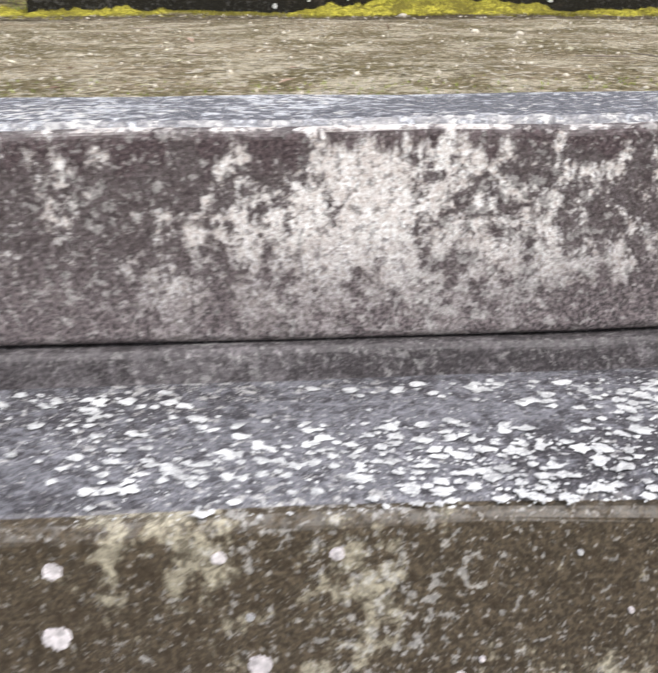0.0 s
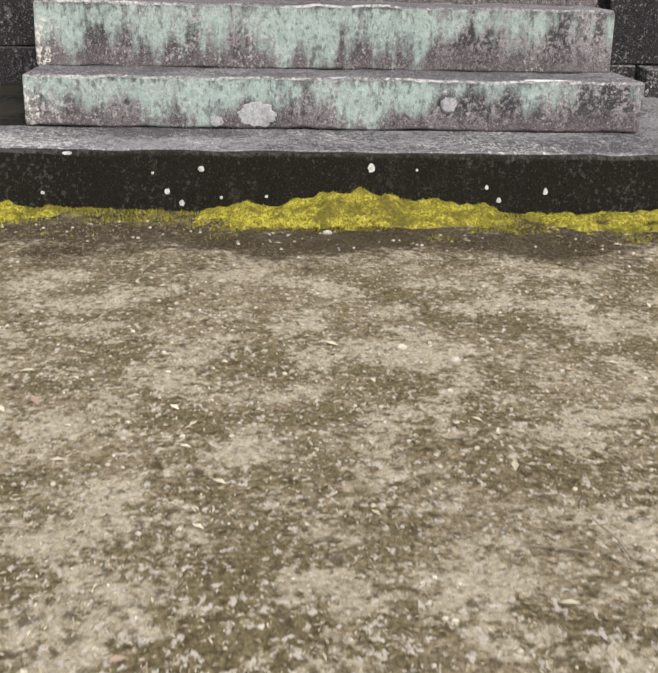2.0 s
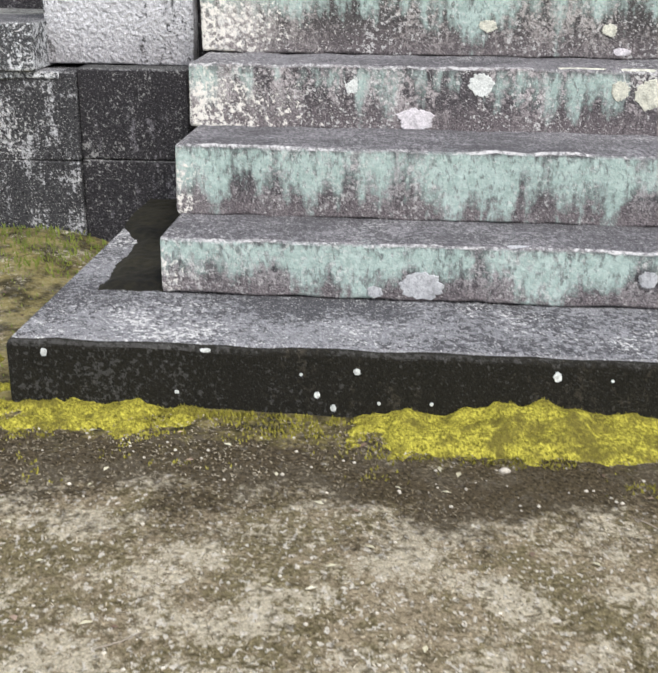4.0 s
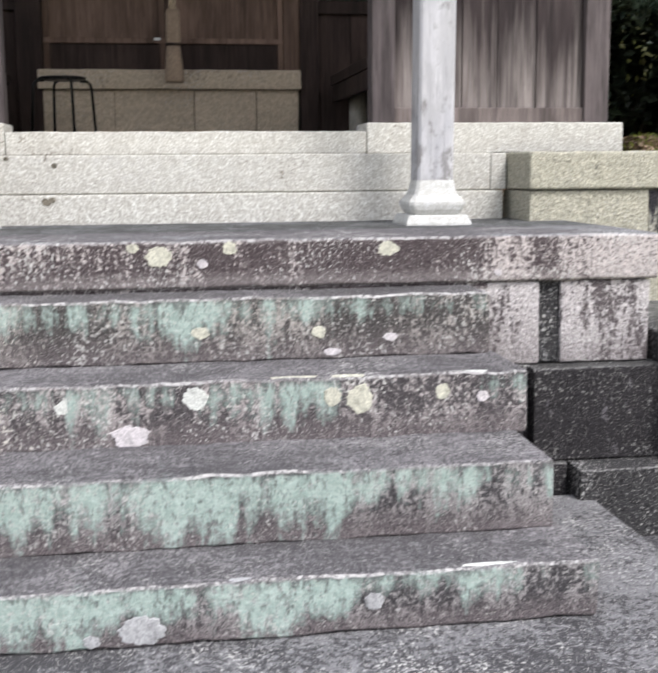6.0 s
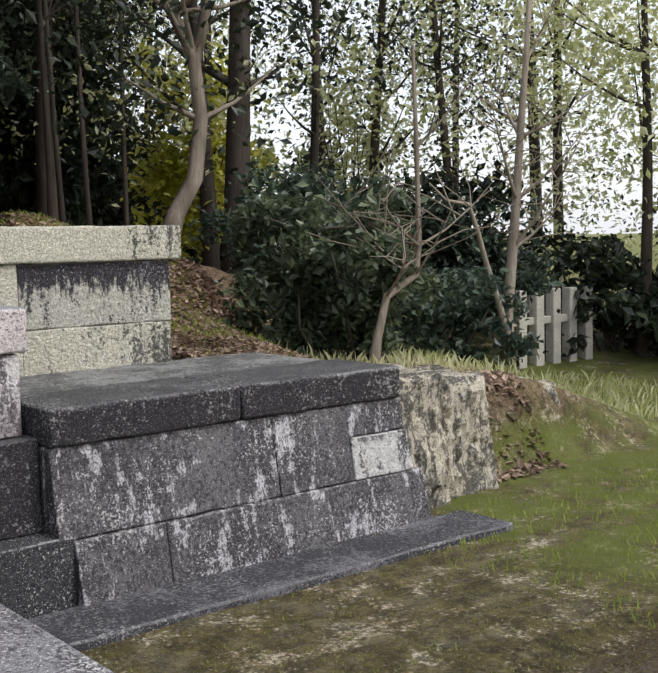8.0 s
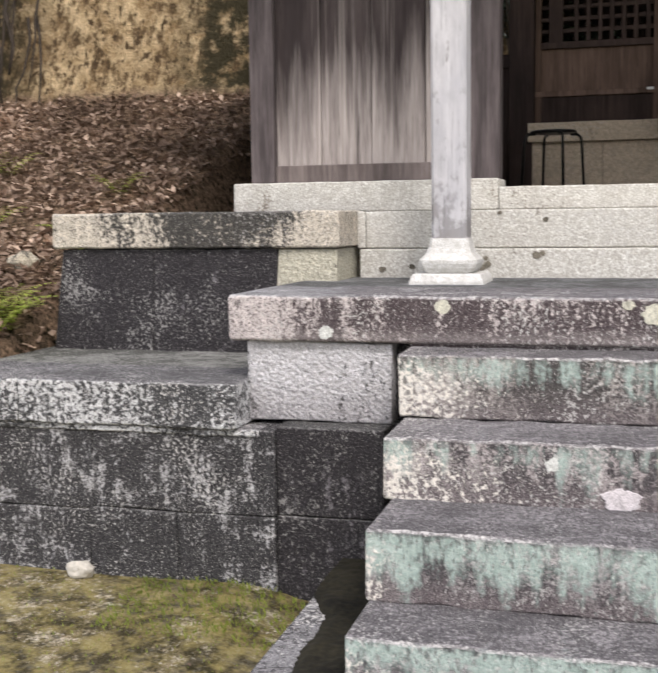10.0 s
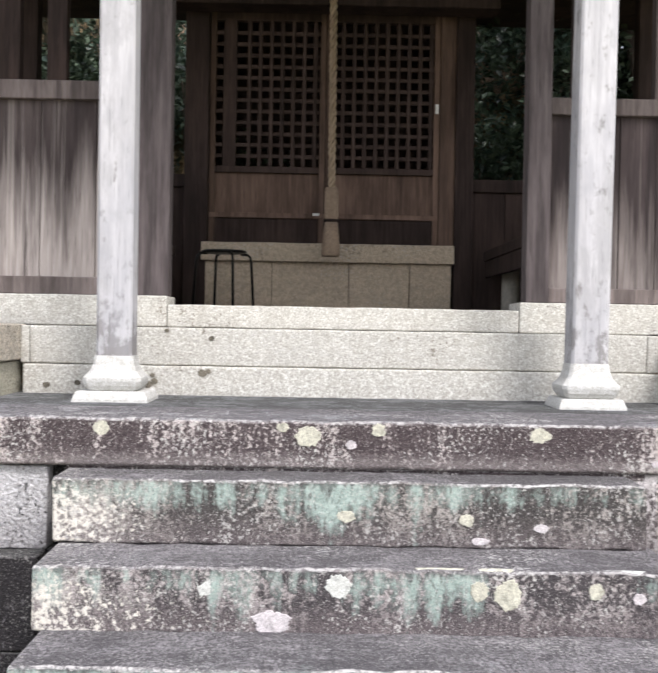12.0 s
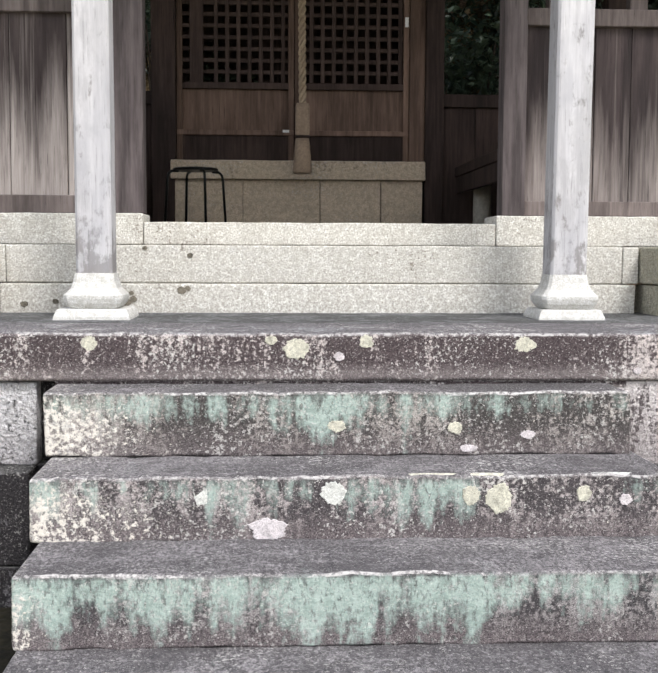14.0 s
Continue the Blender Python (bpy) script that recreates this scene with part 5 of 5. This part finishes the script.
def fern(x, y, n, size):
    v, f = [], []
    z = ground_z(x, y)
    for k in range(n):
        a = 2 * math.pi * k / n + rng.uniform(-0.3, 0.3)
        L = size * rng.uniform(0.7, 1.1)
        for s in range(9):
            t = (s + 1) / 10
            px, py, pz = x + math.cos(a) * L * t, y + math.sin(a) * L * t, z + L * (1.45 * t - 0.9 * t * t)
            w = 0.26 * L * (1 - t) + 0.012
            for sg in (-1, 1):
                o = len(v)
                ex, ey = -math.sin(a) * sg * w, math.cos(a) * sg * w
                v += [(px, py, pz), (px + ex + math.cos(a) * w * 0.4, py + ey + math.sin(a) * w * 0.4, pz - w * 0.15), (px + math.cos(a) * L * 0.07, py + math.sin(a) * L * 0.07, pz)]
                f.append((o, o + 1, o + 2))
    return tagged(part("fern", mesh_from("fern", v, f, BRIGHTFERN)), "bright green fern clump in the leaf litter", "fern", "ferns")


for x, y, n, s in ((-2.90, 2.15, 40, 0.30), (-2.92, 2.3, 16, 0.22), (-3.25, 2.2, 14, 0.24), (-3.15, 3.9, 10, 0.2), (-2.85, 2.95, 12, 0.26), (-3.7, 3.4, 10, 0.22), (-4.2, 4.4, 10, 0.25)):
    fern(x, y, n, s)


# ---- trees ----
def tree(x, y, tall, r, lean, mat, leafmat, n_leaves, crown, name, label, seed, size=0.10, path=None, twigs=0):
    """Tapered trunk, limbs and a crown of separate leaves in loose clumps. crown: lowest and highest height, spread."""
    g = np.random.default_rng(seed)
    z0 = ground_z(x, y)
    if path is None:
        path = [(x + lean[0] * t + 0.10 * math.sin(3 * t + seed), y + lean[1] * t + 0.10 * math.cos(2.3 * t + seed), z0 - 0.1 + (tall + 0.1) * t) for t in np.linspace(0, 1, 9)]
    t = thing(name, label, "tree", group="trees")
    n = len(path)
    radii = [r * (1.25 if i == 0 else 1) * (1 - 0.75 * i / n) for i in range(n)]
    part("trunk", tubes_mesh("trunk", [(path, radii)], mat, 9), t)
    limbs, tips = [], []
    for k in range(9):
        s = g.uniform(0.4, 0.95)
        p = Vector(path[min(n - 1, int(s * (n - 1)))])
        d = Vector((g.normal(), g.normal(), g.uniform(0.2, 1.1))).normalized()
        L = crown[2] * g.uniform(0.6, 1.1)
        pts = [p + d * L * q + Vector((0, 0, 0.25 * L * q * q)) for q in (0, 0.35, 0.7, 1)]
        limbs.append((pts, [r * 0.35, r * 0.22, r * 0.13, r * 0.04]))
        tips += pts[1:]
    for one in limbs:
        part("limb", tubes_mesh("limb", [one], mat, 5), t)
    if n_leaves:
        clumps = [tuple(p) for p in tips] + [(path[-1][0] + g.normal() * crown[2] * 0.6, path[-1][1] + g.normal() * crown[2] * 0.6, z0 + g.uniform(crown[0], crown[1])) for _ in range(26)]
        c = np.array([clumps[i] for i in g.integers(0, len(clumps), n_leaves)])
        c = c + g.normal(0, 0.28 * crown[2] ** 0.6, c.shape) * np.array([1, 1, 0.7])
        part("crown", leaves_mesh("crown", c, size, leafmat, g, 0.1, 1.9), t)
    if twigs:
        many = []
        for pts, rr in limbs:
            for _ in range(twigs):
                p = Vector(pts[int(g.integers(1, 4))]).lerp(Vector(pts[int(g.integers(0, 3))]), 0.4)
                d = Vector((g.normal(), g.normal() * 0.7, g.uniform(-0.1, 1.0))).normalized()
                L = g.uniform(0.2, 0.6)
                b = d + Vector((g.normal(), g.normal(), g.normal())) * 0.35
                many.append(([p, p + d * L * 0.5, p + d * L * 0.5 + b * L * 0.5], [0.006, 0.004, 0.0015]))
        tagged(part("twig_spray", tubes_mesh("twig_spray", many, mat, 4), t, "thin bare twigs"), kind="stuff")
    return t


main = [(4.30, 5.0, 1.15), (4.42, 5.0, 1.48), (4.60, 5.0, 1.75), (4.67, 5.0, 2.2), (4.62, 5.0, 2.67), (4.48, 5.05, 2.98), (4.25, 5.1, 3.35), (4.1, 5.2, 4.2), (4.0, 5.3, 5.5)]
forked = tree(4.3, 5.0, 4.5, 0.076, (0, 0), BARK, LEAFY, 3000, (3.2, 5.4, 1.3), "forked_tree", "grey-barked forked tree with a crooked trunk on the bank", 3, 0.10, main)
part("limb", tubes_mesh("limb", [([(4.63, 5.0, 2.62), (4.72, 5.0, 2.9), (4.80, 5.02, 3.3), (4.82, 5.05, 4.0), (4.95, 5.1, 5.2)], [0.05, 0.045, 0.04, 0.032, 0.02])], BARK, 7), forked)
trng = np.random.default_rng(21)
spots_ = [(3.0, 7.5), (3.7, 8.2), (4.6, 7.4), (5.4, 8.8), (2.4, 8.8), (6.4, 7.6), (4.2, 10.0), (7.4, 9.2), (6.2, 11.0), (8.6, 7.4), (9.6, 9.4), (10.6, 6.6), (3.2, 11.2), (8.0, 12.0), (11.6, 9.0), (12.0, 5.0)]
for i, (x, y) in enumerate(spots_):
    # Heading picks the leaf tone: shaded look to the left, sunlit to the right.
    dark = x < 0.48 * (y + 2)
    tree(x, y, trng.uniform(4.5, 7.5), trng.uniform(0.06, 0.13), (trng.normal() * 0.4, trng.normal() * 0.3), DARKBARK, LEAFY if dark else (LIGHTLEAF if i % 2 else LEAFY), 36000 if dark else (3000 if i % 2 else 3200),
         (1.2, 6.0, 1.6), "evergreen_tree", "dark evergreen tree with dense foliage in the wood" if dark else "tree in the wood with thin foliage coloured as sunlit", 40 + i, 0.08)
tree(4.26, 2.62, 1.9, 0.031, (0.0, 0.0), BARK, LEAFY, 0, (1.0, 2.0, 0.7), "crooked_sapling", "bare crooked sapling leaning over the bank", 77,
     path=[(4.26, 2.62, 0.49), (4.30, 2.62, 0.69), (4.38, 2.62, 0.93), (4.62, 2.62, 1.05), (4.65, 2.62, 1.22), (4.64, 2.62, 1.81), (4.62, 2.62, 2.40)], twigs=5)
# Pale leaves carry painted sunlight; every third tree gets the dark leaves.
for i, (x, y) in enumerate(((9.2, 4.2), (10.4, 2.6), (11.8, 3.6), (9.8, 5.6), (12.6, 1.4), (13.6, 5.4), (11.2, 0.2), (13.8, -1.0), (8.9, 6.4))):
    tree(x, y, trng.uniform(3.8, 6.5), trng.uniform(0.06, 0.12), (trng.normal() * 0.3, trng.normal() * 0.3), DARKBARK, LIGHTLEAF if i % 3 < 2 else LEAFY, 4500 if i % 3 < 2 else 3500, (0.9, 5.0, 1.5), "evergreen_tree", "evergreen tree at the wood's edge, leaves coloured as sunlit" if i % 3 < 2 else "dark-leaved tree at the wood's edge", 240 + i, 0.085)
tree(6.09, 6.5, 6.2, 0.15, (0.1, 0.1), DARKBARK, LEAFY, 700, (4.2, 6.5, 1.2), "evergreen_tree", "tall evergreen with a thick blackish trunk", 301, 0.08)
tree(6.95, 6.6, 5.6, 0.06, (0.15, 0.0), DARKBARK, LEAFY, 500, (3.6, 6.0, 1.0), "evergreen_tree", "slim evergreen with a straight dark trunk", 302, 0.08)
for i, (x, y) in enumerate(((3.96, 6.4), (4.24, 6.6), (4.60, 6.6), (5.35, 7.2))):
    tree(x, y, 5.0 + 0.4 * i, 0.028, (0.15 - 0.1 * i, 0.0), DARKBARK, LEAFY, 500, (3.2, 5.6, 0.9), "slim_tree", "slender trunk among the dark evergreens", 310 + i, 0.08)
bare = tree(6.91, 3.9, 2.8, 0.055, (0.1, 0), TWIG, LEAFY, 0, (1.0, 3.0, 0.9), "bare_tree", "leafless pale shrub tree with twisting branches", 81, path=[(6.91, 3.90, 0.24), (6.91, 3.90, 0.59), (6.98, 3.90, 1.15), (7.03, 3.90, 1.56), (7.08, 3.90, 2.08), (7.16, 3.90, 2.71), (7.23, 3.90, 3.43)], twigs=12)
part("limb", tubes_mesh("limb", [([(6.85, 3.85, 0.46), (6.74, 3.85, 0.74), (6.60, 3.85, 1.05), (6.51, 3.85, 1.29), (6.40, 3.85, 1.52), (6.15, 3.85, 1.55), (5.97, 3.85, 1.68)], [0.03, 0.028, 0.024, 0.021, 0.018, 0.012, 0.006])], TWIG, 7), bare)



def shrub(x, y, w, d, h, n, mat, name, label, seed, size=0.09, base=None):
    g = np.random.default_rng(seed)
    t = thing(name, label, "shrub", group="shrubs")
    z0 = ground_z(x, y) if base is None else base
    stems = []
    for _ in range(9):
        e = Vector((x + g.uniform(-0.4, 0.4) * w, y + g.uniform(-0.4, 0.4) * d, z0 + h * g.uniform(0.5, 0.9)))
        s = Vector((x + g.normal() * 0.08, y + g.normal() * 0.08, z0 - 0.05))
        stems.append(([s, s.lerp(e, 0.5) + Vector((g.normal() * 0.06, g.normal() * 0.06, 0.05)), e], [0.016, 0.011, 0.004]))
    for one in stems:
        part("stem", tubes_mesh("stem", [one], DARKBARK, 5), t)
    k = np.array([(x + g.normal() * w * 0.28, y + g.normal() * d * 0.28, z0 + h * g.uniform(0.12, 0.95)) for _ in range(40)])
    c = k[g.integers(0, 40, n)] + g.normal(0, 0.12, (n, 3)) * np.array([w * 0.6, d * 0.6, h * 0.5])
    c[:, 2] = np.maximum(c[:, 2], z0 + 0.02)
    part("foliage", leaves_mesh("foliage", c, size, mat, g, 0.2, 1.8), t)
    return t


shrub(4.32, 2.95, 0.8, 0.6, 0.85, 6000, SHRUBLEAF, "evergreen_shrub", "glossy dark green shrub on the bank", 91, 0.075)
shrub(4.75, 3.6, 1.3, 0.8, 1.05, 5200, SHRUBLEAF, "evergreen_shrub", "glossy dark green shrub behind the sapling", 92, 0.08)
for i, (x, y, w, h) in enumerate(((1.5, 7.4, 1.6, 2.2), (2.9, 6.9, 1.6, 1.8), (0.3, 7.6, 1.8, 2.4), (-1.2, 7.4, 1.8, 2.2), (-2.2, 6.9, 1.0, 1.9), (5.8, 5.2, 1.3, 1.2), (2.2, 7.9, 1.6, 3.4), (-1.8, 8.0, 1.6, 3.2), (6.4, 4.2, 1.2, 0.9), (7.6, 5.8, 2.0, 1.4))):
    shrub(x, y, w, w, h, 6500, HILLLEAF, "hillside_shrub", "dense evergreen undergrowth behind the shrine", 110 + i, 0.085)
for i, (x, y, h) in enumerate(((-2.6, 7.4, 2.2), (-3.4, 7.8, 1.6), (-5.9, 7.6, 2.0))):
    shrub(x, y, 1.1, 0.9, h, 3000, LEAFY, "clifftop_shrub", "dark undergrowth hanging over the earth bank", 140 + i, 0.10)
# Dense dark masses added to close sky gaps and darken the wood.
for i, (x, y) in enumerate(((5.0, 9.0), (6.5, 12.0), (5.9, 12.2), (4.4, 9.4))):
    shrub(x, y, 2.0, 1.4, 4.6, 9000, LEAFY, "woodland_shrub", "tall dark undergrowth deep in the wood", 210 + i, 0.15)
# The sunlight on these two shrubs is in their leaf colour.
shrub(6.7, 8.0, 1.4, 1.0, 2.4, 4200, YELLOWLEAF, "sun_tinted_shrub", "foliage coloured sunlit yellow-green behind the forked tree", 236, 0.11, 1.0)
shrub(8.4, 7.6, 1.6, 1.0, 2.6, 2000, LIGHTLEAF, "sun_tinted_shrub", "foliage coloured sunlit yellow-green at the wood's edge", 237, 0.11, 0.9)
for i in range(18):
    shrub(2.0 + i * 0.56 + trng.normal() * 0.3, 9.5 + trng.uniform(0, 4), 1.8, 1.4, trng.uniform(1.4, 3.0), 2500, LEAFY, "woodland_shrub", "woodland undergrowth between the trunks", 160 + i, 0.16)


for i in range(12):
    shrub(7.8 + i * 0.5 + trng.normal() * 0.3, 6.6 - i * 0.62 + trng.uniform(-0.4, 0.8), 1.5, 1.2, trng.uniform(0.8, 1.7), 2200, LEAFY, "woodland_shrub", "dark undergrowth at the wood's edge", 190 + i, 0.13)


# ---- bank rocks ----
def rock(x, y, z, sx, sy, sz, seed):
    bm = bmesh.new()
    bmesh.ops.create_icosphere(bm, subdivisions=3, radius=1)
    for v in bm.verts:
        q = v.co * 1.3 + Vector((seed, seed, 0))
        v.co = v.co * (1 + 0.28 * noise.noise(q) + 0.12 * noise.noise(q * 3))
        v.co = Vector((x + v.co.x * sx, y + v.co.y * sy, z + v.co.z * sz))
    me = bpy.data.meshes.new("rock")
    bm.to_mesh(me)
    bm.free()
    me.materials.append(ROCK)
    return tagged(part("rock", me), "rough ochre and grey rock in the bank", "rock", "bank rocks")


def bank_rock(x0, x1, y0, z1, seed, label):
    """A craggy upright face of bedrock with a crumbling top."""
    nx_, nz, verts, faces = int((x1 - x0) / 0.02), 34, [], []
    for j in range(nz + 1):
        for i in range(nx_ + 1):
            u, s = i / nx_, j / nz * 1.6
            x, zz = x0 + (x1 - x0) * u, -0.08 + (z1 + 0.08) * min(1, s)
            y = y0 + 0.10 * min(1, s) ** 2 + max(0, s - 1) * 0.7 + 0.22 * max(0, abs(2 * u - 1) - 0.7) / 0.3
            q = Vector((x * 4, y * 3, zz * 3 + seed))
            y -= 0.07 * noise.noise(q) + 0.05 * abs(noise.noise(q * 2.7)) + 0.022 * noise.noise(q * 7) + 0.008 * noise.noise(q * 17)
            zz += 0.035 * noise.noise(q * 1.9) * min(1, s)
            verts.append((x, y, zz))
    for j in range(nz):
        for i in range(nx_):
            a = j * (nx_ + 1) + i
            faces.append((a, a + 1, a + nx_ + 2, a + nx_ + 1))
    return tagged(part("rock", mesh_from("rock", verts, faces, ROCK)), label, "rock", "bank rocks")


bank_rock(3.31, 3.80, 1.47, 0.62, 2.0, "craggy ochre rock face at the wall's end")
bank_rock(3.74, 4.22, 1.55, 0.58, 9.0, "craggy grey rock face in the grassy bank")
bank_rock(4.16, 5.2, 1.85, 0.40, 15.0, "low crumbling rock edge in the bank")
for i, (x, y, s) in enumerate(((-3.2, 2.9, 0.08), (-3.12, 2.45, 0.06), (-3.5, 2.5, 0.08))):
    rock(x, y, ground_z(x, y) + 0.02, s, s * 0.8, s * 0.7, 7 + i)
chip = rock(-2.08, 1.35, 0.075, 0.052, 0.035, 0.036, 30)
chip.data.materials.clear()
chip.data.materials.append(FENCEM)
tagged(chip, "pale broken stone at the wall's foot", "stone")


# ---- pale fence beyond the bank ----
fence = thing("garden_fence", "low pale stone fence beyond the grassy bank", "fence")
for i in range(5):
    part("fence_post", bar("fence_post", 7.53 + 0.24 * i, 7.53 + 0.24 * i + 0.11, 4.3, 4.4, ground_z(7.53 + 0.24 * i, 4.35) - 0.05, 0.77, FENCEM, 0.01, 0.002, 0.1, 2), fence)
part("fence_rail", bar("fence_rail", 7.48, 8.63, 4.33, 4.39, 0.45, 0.52, FENCEM, 0.008, 0.002, 0.1), fence)
# The sunlit look of these plants comes from the pale leaf colour.
blades(2600, 3.9, 7.6, 2.1, 3.8, 0.11, LIGHTLEAF, "grass", "plants coloured sunlit yellow-green on top of the bank")
roots = thing("tree_roots", "brown roots hanging down the earth bank", "roots")
for pts in ([(-5.46, 6.15, 3.46), (-5.39, 6.15, 3.10), (-5.44, 6.15, 2.79), (-5.35, 6.15, 2.50), (-5.30, 6.15, 2.24)], [(-5.17, 6.15, 3.44), (-5.25, 6.15, 3.09), (-5.19, 6.15, 2.81), (-5.24, 6.15, 2.56)], [(-5.59, 6.15, 3.26), (-5.52, 6.15, 2.93), (-5.57, 6.15, 2.65), (-5.50, 6.15, 2.36), (-5.53, 6.15, 2.14)]):
    part("root", tubes_mesh("root", [(pts, [0.024 - 0.004 * i for i in range(len(pts))])], DARKBARK, 7), roots)
rr = np.random.default_rng(31)
for i in range(9):
    x, top = rr.uniform(-5.65, -4.95), rr.uniform(3.0, 3.9)
    pts = [(x + 0.05 * math.sin(4 * q + i) + rr.normal() * 0.02, 6.22 - 0.1 * q, top - 1.1 * q * rr.uniform(0.85, 1.1)) for q in np.linspace(0, 1, 6)]
    part("root", tubes_mesh("root", [(pts, [0.014, 0.012, 0.010, 0.008, 0.006, 0.003])], DARKBARK, 6), roots)
